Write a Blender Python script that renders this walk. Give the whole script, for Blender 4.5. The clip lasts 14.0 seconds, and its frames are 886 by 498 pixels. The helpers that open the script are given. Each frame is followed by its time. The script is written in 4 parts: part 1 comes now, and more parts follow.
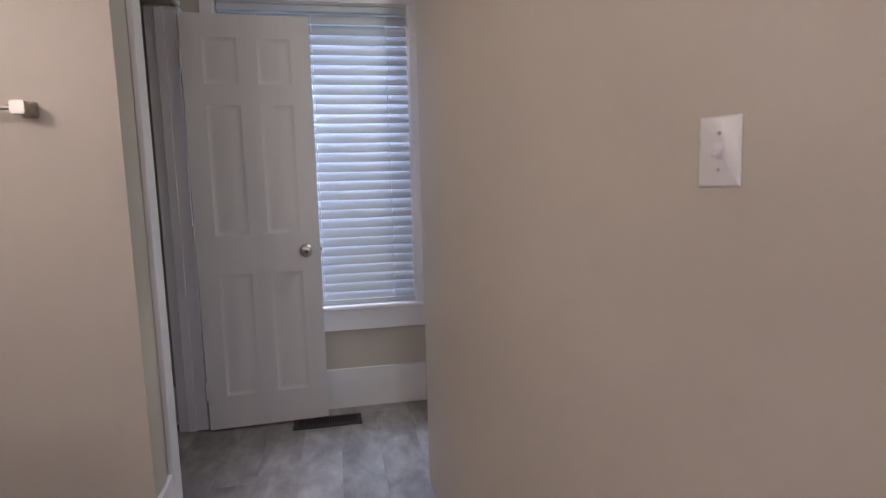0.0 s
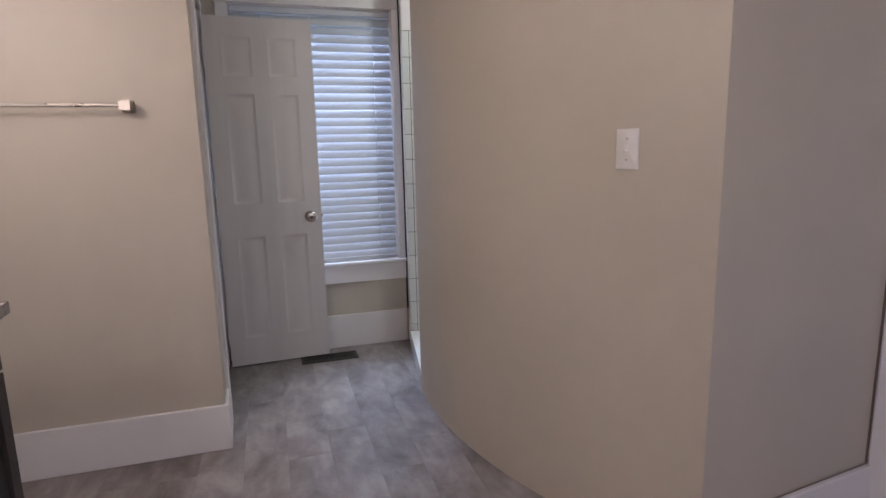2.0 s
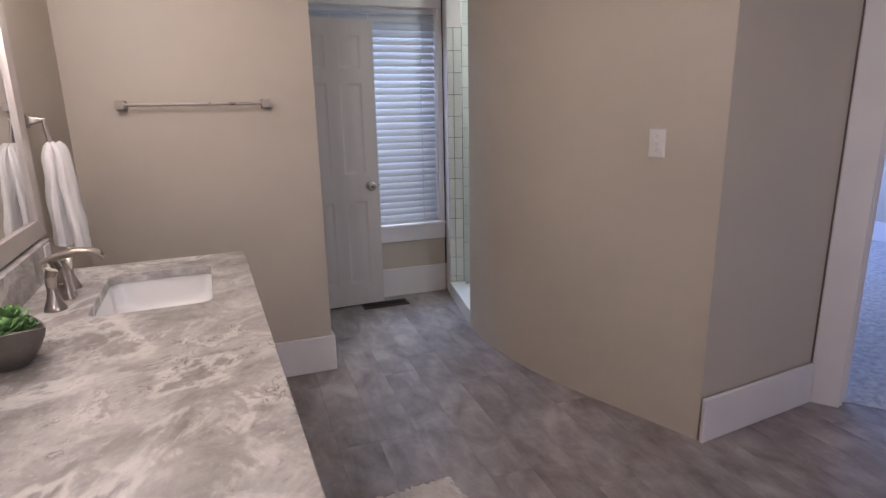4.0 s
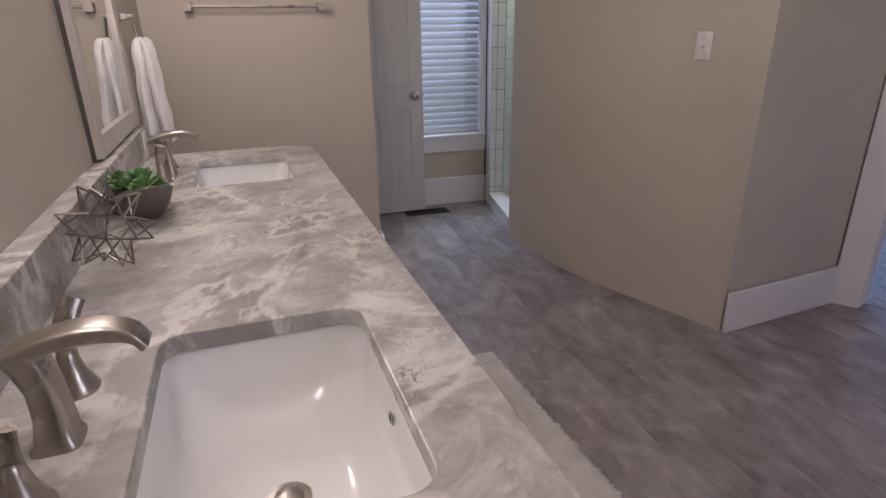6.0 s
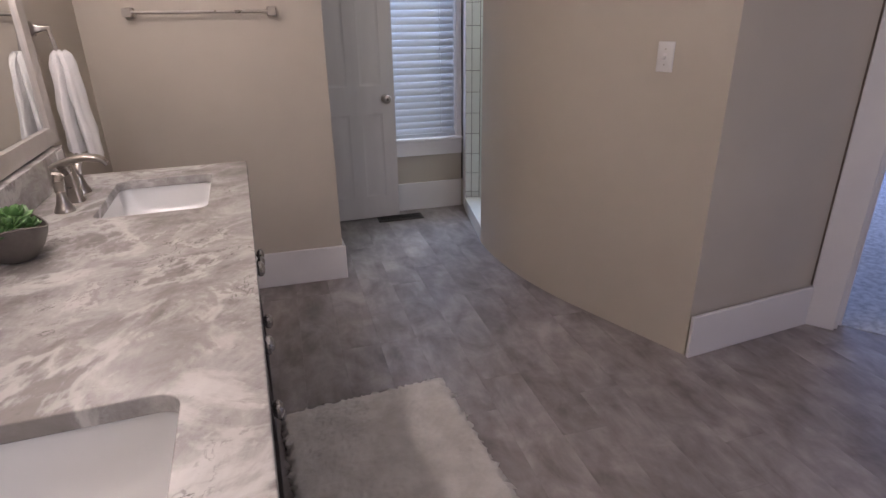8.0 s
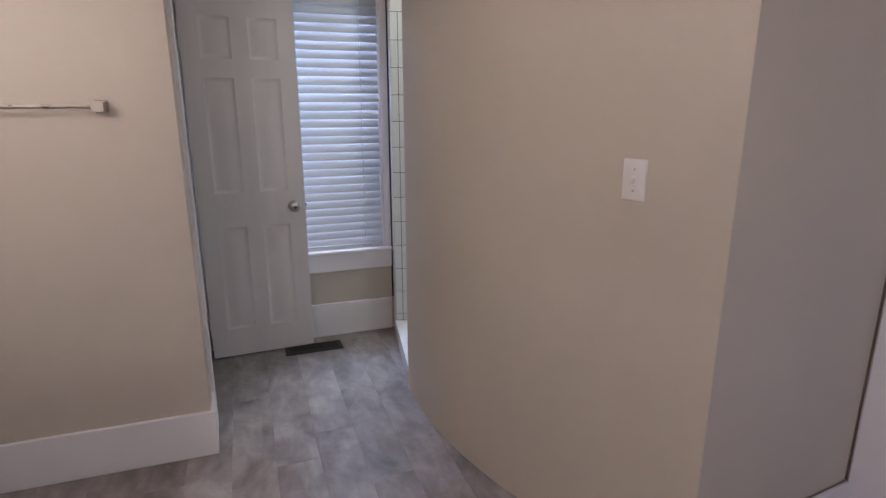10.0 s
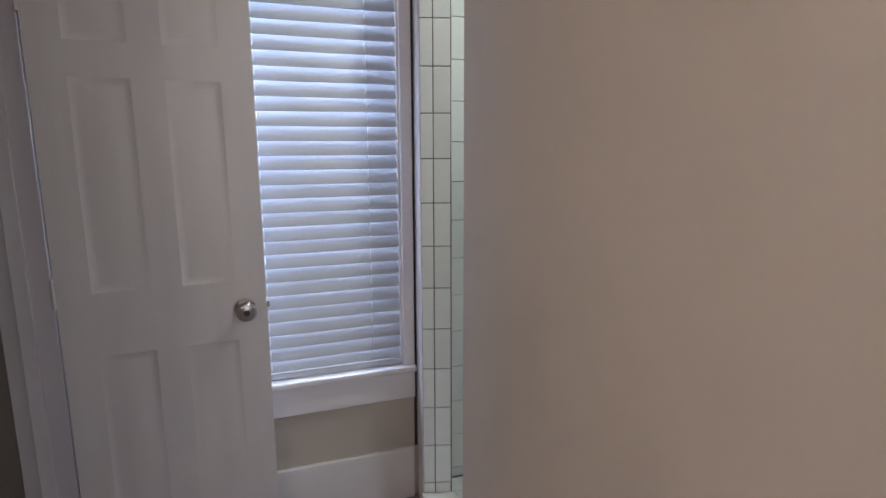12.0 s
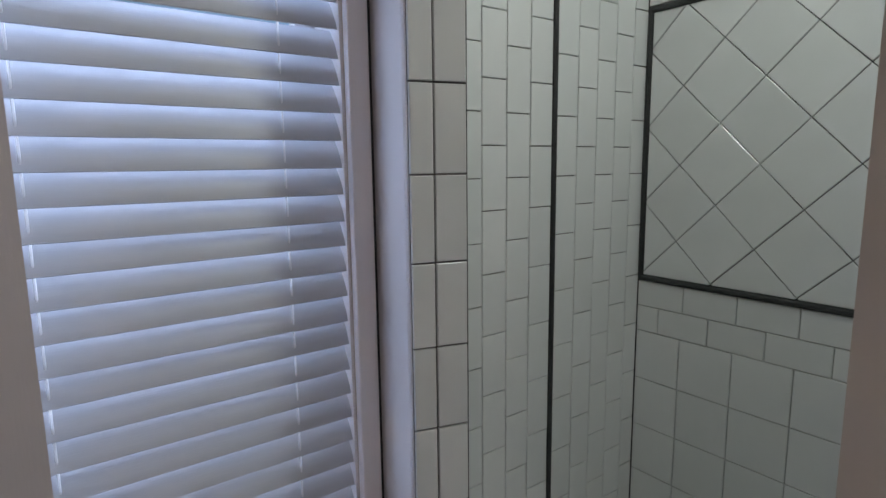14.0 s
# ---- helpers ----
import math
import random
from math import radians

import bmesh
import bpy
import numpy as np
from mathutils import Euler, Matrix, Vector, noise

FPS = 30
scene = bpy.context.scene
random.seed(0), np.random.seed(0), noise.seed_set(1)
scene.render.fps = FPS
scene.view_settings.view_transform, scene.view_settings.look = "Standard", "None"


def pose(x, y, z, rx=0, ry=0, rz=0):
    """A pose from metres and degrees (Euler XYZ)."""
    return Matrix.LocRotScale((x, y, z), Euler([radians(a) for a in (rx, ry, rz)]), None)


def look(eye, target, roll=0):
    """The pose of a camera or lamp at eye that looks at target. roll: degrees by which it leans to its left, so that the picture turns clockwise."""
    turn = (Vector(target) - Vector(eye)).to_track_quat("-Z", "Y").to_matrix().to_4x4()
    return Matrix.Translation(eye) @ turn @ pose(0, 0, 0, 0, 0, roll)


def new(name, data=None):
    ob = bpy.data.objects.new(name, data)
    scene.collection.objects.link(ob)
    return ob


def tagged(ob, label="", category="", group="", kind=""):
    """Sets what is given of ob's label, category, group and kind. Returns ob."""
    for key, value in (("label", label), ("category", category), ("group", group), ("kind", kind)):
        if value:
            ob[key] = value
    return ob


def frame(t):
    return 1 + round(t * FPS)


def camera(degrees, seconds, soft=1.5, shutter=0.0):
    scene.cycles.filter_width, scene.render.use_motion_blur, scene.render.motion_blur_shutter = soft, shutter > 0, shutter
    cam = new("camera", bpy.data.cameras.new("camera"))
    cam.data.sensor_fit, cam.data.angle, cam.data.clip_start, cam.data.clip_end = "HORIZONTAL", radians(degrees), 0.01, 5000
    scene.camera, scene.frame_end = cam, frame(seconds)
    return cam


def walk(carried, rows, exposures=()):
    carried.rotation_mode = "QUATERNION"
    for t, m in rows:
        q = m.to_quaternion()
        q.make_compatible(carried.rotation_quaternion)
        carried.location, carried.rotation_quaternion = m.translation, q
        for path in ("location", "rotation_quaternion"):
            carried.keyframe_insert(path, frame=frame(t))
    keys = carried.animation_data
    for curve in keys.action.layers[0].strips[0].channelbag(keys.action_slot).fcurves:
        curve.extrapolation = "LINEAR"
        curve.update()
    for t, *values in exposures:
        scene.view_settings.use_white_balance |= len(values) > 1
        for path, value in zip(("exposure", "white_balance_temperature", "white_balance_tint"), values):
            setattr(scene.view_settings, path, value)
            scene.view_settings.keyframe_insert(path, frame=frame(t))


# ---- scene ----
cam = camera(76.4, 14.0)
PATH = [
    (0, (0.579, 0.275, 1.228), (0.95, 2.225, 0.983), -1.5),
    (0.5, (0.587, 0.171, 1.224), (0.965, 2.12, 0.981), -1.5),
    (1, (0.555, -0.063, 1.225), (0.99, 1.872, 0.965), -1.4),
    (1.5, (0.421, -0.204, 1.242), (0.942, 1.701, 0.928), -1.4),
    (2, (0.213, -0.313, 1.273), (0.783, 1.572, 0.925), -1.3),
    (2.5, (0.048, -0.505, 1.328), (0.656, 1.365, 0.961), -1.3),
    (2.7, (-0.022, -0.534, 1.338), (0.608, 1.329, 0.975), -1.0),
    (4.8, (-0.547, -0.993, 1.434), (0.087, 0.822, 0.883), -1.1),
    (5, (-0.556, -1.009, 1.386), (0.061, 0.808, 0.824), -1.1),
    (5.5, (-0.575, -1.01, 1.351), (-0.003, 0.792, 0.697), -1.0),
    (6, (-0.581, -1.013, 1.341), (-0.06, 0.777, 0.617), -0.9),
    (6.5, (-0.559, -1.022, 1.353), (-0.075, 0.769, 0.604), -1.0),
    (7, (-0.523, -1.012, 1.368), (-0.048, 0.777, 0.612), -1.0),
    (7.5, (-0.427, -0.97, 1.401), (0.058, 0.813, 0.636), -0.9),
    (8, (-0.295, -0.931, 1.415), (0.2, 0.853, 0.659), -0.9),
    (8.5, (-0.181, -0.856, 1.427), (0.324, 0.946, 0.722), -0.9),
    (9, (-0.106, -0.724, 1.473), (0.444, 1.1, 0.862), -0.8),
    (9.2, (-0.055, -0.66, 1.471), (0.538, 1.161, 0.893), -0.8),
    (11.4, (0.430, 0.879, 1.468), (1.094, 2.720, 1.050), 0.0),
    (11.6, (0.412, 1.004, 1.452), (1.089, 2.844, 1.056), -0.3),
    (12, (0.436, 1.277, 1.410), (1.104, 3.128, 1.052), -0.2),
    (12.5, (0.460, 1.617, 1.386), (1.124, 3.477, 1.060), -0.2),
    (13, (0.401, 1.883, 1.378), (1.198, 3.690, 1.058), -0.1),
    (13.2, (0.421, 1.968, 1.378), (1.319, 3.727, 1.061), -0.3),
    (13.5, (0.448, 2.128, 1.364), (1.492, 3.807, 1.057), -0.6),
    (14, (0.505, 2.338, 1.387), (1.683, 3.927, 1.088), -0.7),
]
walk(cam, [(t, look(eye, target, roll)) for t, eye, target, roll in PATH],
     exposures=[(0, 0.18), (2.5, 0.21), (5, -0.05), (6, -0.11), (7.5, -0.07), (9, 0.11), (11.5, 0.17), (12.5, 0.06), (13.5, -0.22), (14, -0.36)])


# ---- light ----
world = bpy.data.worlds.new("world")
scene.world = world
world.use_nodes = True
wn = world.node_tree
sky = wn.nodes.new("ShaderNodeTexSky")
sky.sky_type = "NISHITA"
sky.sun_disc = False
sky.sun_elevation = radians(38)
sky.sun_rotation = radians(150)
wn.links.new(sky.outputs["Color"], wn.nodes["Background"].inputs["Color"])
wn.nodes["Background"].inputs["Strength"].default_value = 0.12


def sun_lamp(strength, rot, colour):
    d = bpy.data.lights.new("sun", "SUN")
    d.energy, d.angle, d.color = strength, radians(12), colour
    ob = new("sun", d)
    ob.rotation_euler = rot
    return ob


def area_lamp(name, m, sx, sy, watts, colour):
    d = bpy.data.lights.new(name, "AREA")
    d.shape, d.size, d.size_y, d.energy, d.color = "RECTANGLE", sx, sy, watts, colour
    ob = new(name, d)
    ob.matrix_world = m
    return ob


def point_lamp(name, place, radius, watts, colour):
    d = bpy.data.lights.new(name, "POINT")
    d.shadow_soft_size, d.energy, d.color = radius, watts, colour
    ob = new(name, d)
    ob.location = place
    return ob


sun_lamp(0.7, (radians(52), 0, radians(150)), (1.0, 0.95, 0.88))
DAY = (0.52, 0.66, 1.0)
WARM = (1.0, 0.862, 0.855)
# sky light in the bathroom window and in the window of the next room
area_lamp("window_daylight", look((0.72, 4.30, 2.95), (0.62, 3.32, 1.30)), 2.6, 1.5, 180, DAY)
# added fill from behind the view; no window is known there
area_lamp("south_fill", look((1.3, -2.14, 1.6), (0.9, 1.5, 1.0)), 1.2, 1.1, 14, (0.86, 0.81, 1.0))
# unseen lamp added under the ceiling to brighten the shower tiles
area_lamp("shower_fill", look((1.50, 2.62, 2.488), (1.50, 2.62, 0.0)), 0.13, 0.13, 8.5, (0.93, 1.0, 0.96))
area_lamp("next_room_daylight", look((4.6, 3.96, 1.5), (4.0, 0.5, 0.4)), 1.5, 1.5, 84, (0.34, 0.47, 1.0))

# ---- materials ----


def material(name, c1, c2, scale=8.0, rough=0.5, bump=0.0, metal=0.0, fine=120.0, rough2=None,
             stretch=(1, 1, 1), vary=0.0, coat=0.0, sheen=0.0, fine_amount=0.25):
    """A two-scale procedural surface: broad patches between two colours, fine grain, relief."""
    m = bpy.data.materials.new(name)
    m.use_nodes = True
    nt = m.node_tree
    n, l = nt.nodes, nt.links
    b = n["Principled BSDF"]
    tc = n.new("ShaderNodeTexCoord")
    mp = n.new("ShaderNodeMapping")
    mp.inputs["Scale"].default_value = stretch
    l.new(tc.outputs["Object"], mp.inputs["Vector"])
    big = n.new("ShaderNodeTexNoise")
    big.inputs["Scale"].default_value, big.inputs["Detail"].default_value = scale, 5
    l.new(mp.outputs["Vector"], big.inputs["Vector"])
    small = n.new("ShaderNodeTexNoise")
    small.inputs["Scale"].default_value, small.inputs["Detail"].default_value = fine, 3
    l.new(mp.outputs["Vector"], small.inputs["Vector"])
    mix = n.new("ShaderNodeMix")
    mix.data_type = "RGBA"
    mix.inputs["A"].default_value, mix.inputs["B"].default_value = (*c1, 1), (*c2, 1)
    add = n.new("ShaderNodeMath")
    add.operation = "MULTIPLY_ADD"
    add.inputs[1].default_value = fine_amount
    l.new(small.outputs["Fac"], add.inputs[0])
    l.new(big.outputs["Fac"], add.inputs[2])
    ramp = n.new("ShaderNodeMapRange")
    ramp.inputs["From Min"].default_value, ramp.inputs["From Max"].default_value = 0.35 + fine_amount / 2, 0.65 + fine_amount / 2
    l.new(add.outputs[0], ramp.inputs["Value"])
    l.new(ramp.outputs["Result"], mix.inputs["Factor"])
    colour = mix.outputs["Result"]
    if vary:
        info = n.new("ShaderNodeObjectInfo")
        hsv = n.new("ShaderNodeHueSaturation")
        mr = n.new("ShaderNodeMapRange")
        mr.inputs["To Min"].default_value, mr.inputs["To Max"].default_value = 1 - vary, 1 + vary
        l.new(info.outputs["Random"], mr.inputs["Value"])
        l.new(mr.outputs["Result"], hsv.inputs["Value"])
        l.new(colour, hsv.inputs["Color"])
        colour = hsv.outputs["Color"]
    l.new(colour, b.inputs["Base Color"])
    rr = n.new("ShaderNodeMapRange")
    rr.inputs["To Min"].default_value = rough
    rr.inputs["To Max"].default_value = rough if rough2 is None else rough2
    l.new(big.outputs["Fac"], rr.inputs["Value"])
    l.new(rr.outputs["Result"], b.inputs["Roughness"])
    b.inputs["Metallic"].default_value = metal
    b.inputs["Coat Weight"].default_value = coat
    b.inputs["Sheen Weight"].default_value = sheen
    if bump:
        bp = n.new("ShaderNodeBump")
        bp.inputs["Strength"].default_value = 1.0
        bp.inputs["Distance"].default_value = bump
        l.new(small.outputs["Fac"], bp.inputs["Height"])
        l.new(bp.outputs["Normal"], b.inputs["Normal"])
    return m


def plank_material():
    """Weathered grey-brown vinyl plank: long grain, pale cloudy wear, tone per board."""
    m = bpy.data.materials.new("weathered_plank")
    m.use_nodes = True
    nt = m.node_tree
    n, l = nt.nodes, nt.links
    b = n["Principled BSDF"]
    tc = n.new("ShaderNodeTexCoord")
    info = n.new("ShaderNodeObjectInfo")
    shift = n.new("ShaderNodeVectorMath")
    shift.operation = "SCALE"
    shift.inputs[0].default_value = (7.3, 11.7, 3.1)
    l.new(info.outputs["Random"], shift.inputs["Scale"])
    moved = n.new("ShaderNodeVectorMath")
    l.new(tc.outputs["Object"], moved.inputs[0])
    l.new(shift.outputs["Vector"], moved.inputs[1])
    grain_map = n.new("ShaderNodeMapping")
    grain_map.inputs["Scale"].default_value = (14, 3.6, 1)
    cloud_map = n.new("ShaderNodeMapping")
    cloud_map.inputs["Scale"].default_value = (6.5, 4.6, 1)
    cloud_map.inputs["Rotation"].default_value = (0, 0, radians(8))
    l.new(moved.outputs["Vector"], grain_map.inputs["Vector"])
    l.new(moved.outputs["Vector"], cloud_map.inputs["Vector"])
    grain = n.new("ShaderNodeTexNoise")
    grain.inputs["Scale"].default_value, grain.inputs["Detail"].default_value, grain.inputs["Distortion"].default_value = 1.6, 8, 0.5
    l.new(grain_map.outputs["Vector"], grain.inputs["Vector"])
    cloud = n.new("ShaderNodeTexNoise")
    cloud.inputs["Scale"].default_value, cloud.inputs["Detail"].default_value = 1.0, 11
    cloud.inputs["Roughness"].default_value, cloud.inputs["Distortion"].default_value = 0.60, 0.35
    l.new(cloud_map.outputs["Vector"], cloud.inputs["Vector"])
    ramp = n.new("ShaderNodeValToRGB")
    e = ramp.color_ramp.elements
    e[0].position, e[0].color = 0.36, (0.150, 0.128, 0.126, 1)
    e[1].position, e[1].color = 0.70, (0.400, 0.358, 0.352, 1)
    mid = e.new(0.52)
    mid.color = (0.258, 0.226, 0.221, 1)
    mixed = n.new("ShaderNodeMath")
    mixed.operation = "MULTIPLY_ADD"
    mixed.inputs[1].default_value = 0.26
    l.new(grain.outputs["Fac"], mixed.inputs[0])
    half = n.new("ShaderNodeMath")
    half.operation = "MULTIPLY"
    half.inputs[1].default_value = 0.78
    l.new(cloud.outputs["Fac"], half.inputs[0])
    l.new(half.outputs[0], mixed.inputs[2])
    l.new(mixed.outputs[0], ramp.inputs["Fac"])
    hsv = n.new("ShaderNodeHueSaturation")
    mr = n.new("ShaderNodeMapRange")
    mr.inputs["To Min"].default_value, mr.inputs["To Max"].default_value = 0.92, 1.08
    l.new(info.outputs["Random"], mr.inputs["Value"])
    l.new(mr.outputs["Result"], hsv.inputs["Value"])
    l.new(ramp.outputs["Color"], hsv.inputs["Color"])
    l.new(hsv.outputs["Color"], b.inputs["Base Color"])
    rr = n.new("ShaderNodeMapRange")
    rr.inputs["To Min"].default_value, rr.inputs["To Max"].default_value = 0.34, 0.52
    l.new(grain.outputs["Fac"], rr.inputs["Value"])
    l.new(rr.outputs["Result"], b.inputs["Roughness"])
    bp = n.new("ShaderNodeBump")
    bp.inputs["Distance"].default_value = 0.0006
    l.new(grain.outputs["Fac"], bp.inputs["Height"])
    l.new(bp.outputs["Normal"], b.inputs["Normal"])
    return m


def granite_material():
    """Polished grey granite: cloudy drifts, dark irregular patches, pale veins, specks."""
    m = bpy.data.materials.new("grey_granite")
    m.use_nodes = True
    nt = m.node_tree
    n, l = nt.nodes, nt.links
    b = n["Principled BSDF"]
    tc = n.new("ShaderNodeTexCoord")
    mp = n.new("ShaderNodeMapping")
    turn = n.new("ShaderNodeMapping")
    turn.inputs["Rotation"].default_value = (0, 0, radians(-52))
    mp.inputs["Scale"].default_value = (0.92, 1.18, 1.1)
    l.new(tc.outputs["Object"], turn.inputs["Vector"])
    l.new(turn.outputs["Vector"], mp.inputs["Vector"])

    def noisy(scale, detail, distortion, rough=0.55):
        t = n.new("ShaderNodeTexNoise")
        t.inputs["Scale"].default_value, t.inputs["Detail"].default_value = scale, detail
        t.inputs["Distortion"].default_value, t.inputs["Roughness"].default_value = distortion, rough
        l.new(mp.outputs["Vector"], t.inputs["Vector"])
        return t.outputs["Fac"]

    def blend(a, bcol, fac):
        x = n.new("ShaderNodeMix")
        x.data_type = "RGBA"
        l.new(a, x.inputs["A"])
        x.inputs["B"].default_value = (*bcol, 1)
        l.new(fac, x.inputs["Factor"])
        return x.outputs["Result"]

    def window(v, lo, hi, top=1.0):
        x = n.new("ShaderNodeMapRange")
        x.inputs["From Min"].default_value, x.inputs["From Max"].default_value = lo, hi
        x.inputs["To Max"].default_value = top
        l.new(v, x.inputs["Value"])
        return x.outputs["Result"]

    ramp = n.new("ShaderNodeValToRGB")
    e = ramp.color_ramp.elements
    e[0].position, e[0].color = 0.28, (0.190, 0.173, 0.165, 1)
    e[1].position, e[1].color = 0.70, (0.57, 0.552, 0.537, 1)
    for at, c in ((0.43, (0.285, 0.265, 0.253, 1)), (0.53, (0.375, 0.354, 0.340, 1))):
        e.new(at).color = c
    l.new(noisy(6.5, 12, 0.45, 0.70), ramp.inputs["Fac"])

    def band(v, centre, core, soft, top):
        d = n.new("ShaderNodeMath")
        d.operation = "SUBTRACT"
        l.new(v, d.inputs[0])
        d.inputs[1].default_value = centre
        a = n.new("ShaderNodeMath")
        a.operation = "ABSOLUTE"
        l.new(d.outputs[0], a.inputs[0])
        x = n.new("ShaderNodeMapRange")
        x.inputs["From Min"].default_value, x.inputs["From Max"].default_value = core + soft, core
        x.inputs["To Max"].default_value = top
        l.new(a.outputs[0], x.inputs["Value"])
        return x.outputs["Result"]

    def both(a, b2):
        x = n.new("ShaderNodeMath")
        x.operation = "MULTIPLY"
        l.new(a, x.inputs[0])
        l.new(b2, x.inputs[1])
        return x.outputs[0]

    # soft pale clouds, broken brown-grey veins with pale rims, crackle lines, fine specks
    col = blend(ramp.outputs["Color"], (0.60, 0.582, 0.566), window(noisy(3.3, 9, 0.5, 0.64), 0.50, 0.66, 0.50))
    # grey-brown islands with a clear edge, each with a pale rim
    island = noisy(2.4, 9, 0.5, 0.58)
    col = blend(col, (0.72, 0.70, 0.68), band(island, 0.550, 0.008, 0.026, 0.50))
    col = blend(col, (0.235, 0.212, 0.200), window(island, 0.566, 0.586, 0.60))
    vein = noisy(1.6, 11, 0.7, 0.62)
    patchy = window(noisy(3.4, 6, 0.4, 0.6), 0.47, 0.55)
    col = blend(col, (0.70, 0.675, 0.655), both(band(vein, 0.50, 0.012, 0.030, 0.50), patchy))
    col = blend(col, (0.255, 0.228, 0.213), both(band(vein, 0.485, 0.006, 0.012, 0.60), patchy))
    crackle = band(noisy(11.0, 7, 1.6, 0.62), 0.50, 0.006, 0.008, 0.80)
    col = blend(col, (0.10, 0.088, 0.078), both(crackle, window(noisy(3.1, 5, 0.3, 0.6), 0.57, 0.63)))
    col = blend(col, (0.17, 0.152, 0.142), window(noisy(60.0, 4, 0.2), 0.63, 0.73, 0.40))
    col = blend(col, (0.72, 0.70, 0.68), window(noisy(40.0, 5, 0.4), 0.62, 0.72, 0.35))
    l.new(col, b.inputs["Base Color"])
    b.inputs["Roughness"].default_value = 0.27
    b.inputs["IOR"].default_value = 1.42
    bp = n.new("ShaderNodeBump")
    bp.inputs["Distance"].default_value = 0.0007
    l.new(noisy(22.0, 3, 0.3), bp.inputs["Height"])
    l.new(bp.outputs["Normal"], b.inputs["Normal"])
    return m


M_WALL = material("greige_wall_paint", (0.490, 0.438, 0.370), (0.530, 0.474, 0.403), 1.6, 0.42, 0.0003, fine=160, rough2=0.55, fine_amount=0.08)
M_TRIM = material("white_trim_paint", (0.72, 0.69, 0.69), (0.77, 0.74, 0.74), 2.5, 0.32, 0.0002, fine=90, rough2=0.42, fine_amount=0.1)
M_DOOR = material("white_door_paint", (0.60, 0.555, 0.545), (0.65, 0.605, 0.59), 3.0, 0.40, 0.00018, fine=70, rough2=0.46, fine_amount=0.06, stretch=(3, 3, 0.4))
M_CEIL = material("ceiling_white", (0.74, 0.73, 0.70), (0.78, 0.77, 0.74), 2.0, 0.85, 0.0005, fine=60)
M_PLANK = plank_material()
M_GAP = material("plank_gap", (0.16, 0.142, 0.14), (0.19, 0.17, 0.168), 6, 0.6)
M_GRANITE = granite_material()
M_PORCELAIN = material("white_porcelain", (0.80, 0.80, 0.80), (0.83, 0.83, 0.83), 3, 0.04, coat=0.8, fine_amount=0.05)
M_NICKEL = material("brushed_nickel", (0.40, 0.36, 0.325), (0.48, 0.44, 0.40), 10, 0.25, 0.00005, metal=1.0, fine=260, rough2=0.31, stretch=(1, 1, 1.4))
M_FRAME = material("silver_frame", (0.50, 0.455, 0.42), (0.58, 0.535, 0.50), 9, 0.34, 0.0002, metal=0.35, fine=180, rough2=0.42)
M_DARKEDGE = material("dark_frame_edge", (0.055, 0.045, 0.04), (0.08, 0.065, 0.055), 8, 0.45)
M_ESPRESSO = material("espresso_cabinet", (0.020, 0.015, 0.014), (0.030, 0.023, 0.021), 5, 0.46, 0.0003, fine=60, rough2=0.58, stretch=(6, 6, 0.6))
M_GLASSKNOB = material("smoky_glass_knob", (0.42, 0.40, 0.38), (0.50, 0.48, 0.46), 6, 0.10, metal=0.75, coat=0.7)
M_TILE = material("white_glazed_tile", (0.68, 0.70, 0.69), (0.73, 0.75, 0.74), 5, 0.17, 0.00025, fine=14, rough2=0.24, vary=0.035, fine_amount=0.1)
M_GROUT = material("dark_grout", (0.055, 0.055, 0.055), (0.085, 0.083, 0.08), 20, 0.85, 0.0004)
M_PENCIL = material("black_pencil_tile", (0.022, 0.023, 0.024), (0.034, 0.035, 0.036), 12, 0.22, fine_amount=0.1)
M_SLAT = material("white_blind_slat", (0.55, 0.56, 0.59), (0.60, 0.61, 0.64), 5, 0.38, 0.0002, fine=60, fine_amount=0.1, stretch=(0.4, 6, 6))
M_CORD = material("blind_cord", (0.82, 0.82, 0.82), (0.86, 0.86, 0.86), 40, 0.8)
M_TOWEL = material("white_terry", (0.76, 0.74, 0.73), (0.84, 0.82, 0.81), 9, 0.95, 0.003, fine=420, sheen=0.5)
M_RUG = material("ivory_shag", (0.50, 0.46, 0.42), (0.64, 0.595, 0.55), 11, 0.98, 0.004, fine=210, sheen=0.4)
M_BRONZE = material("dark_bronze", (0.028, 0.024, 0.022), (0.045, 0.038, 0.034), 12, 0.42, metal=0.6)
M_LEAF = material("succulent_leaf", (0.050, 0.125, 0.035), (0.11, 0.22, 0.07), 22, 0.45, 0.0004, vary=0.22)
M_POT = material("dark_clay_bowl", (0.085, 0.072, 0.065), (0.125, 0.108, 0.098), 8, 0.6, 0.0006, fine=90)
M_SOIL = material("dark_soil", (0.03, 0.024, 0.018), (0.06, 0.048, 0.035), 40, 0.95, 0.003)
M_WIRE = material("pewter_rod", (0.20, 0.175, 0.165), (0.27, 0.24, 0.225), 20, 0.32, metal=0.9)
M_PLASTIC = material("white_plastic", (0.66, 0.64, 0.625), (0.70, 0.68, 0.665), 5, 0.28, fine_amount=0.05)
# near-black colour that stands for the shade inside openings
M_HOLE = material("opening_shade", (0.012, 0.011, 0.011), (0.018, 0.016, 0.016), 6, 0.7)
M_CARPET = material("grey_carpet", (0.30, 0.30, 0.31), (0.54, 0.54, 0.55), 26, 0.97, 0.004, fine=240, sheen=0.3)
M_CURB = material("white_marble_curb", (0.70, 0.70, 0.69), (0.78, 0.78, 0.77), 5, 0.22, fine_amount=0.1)
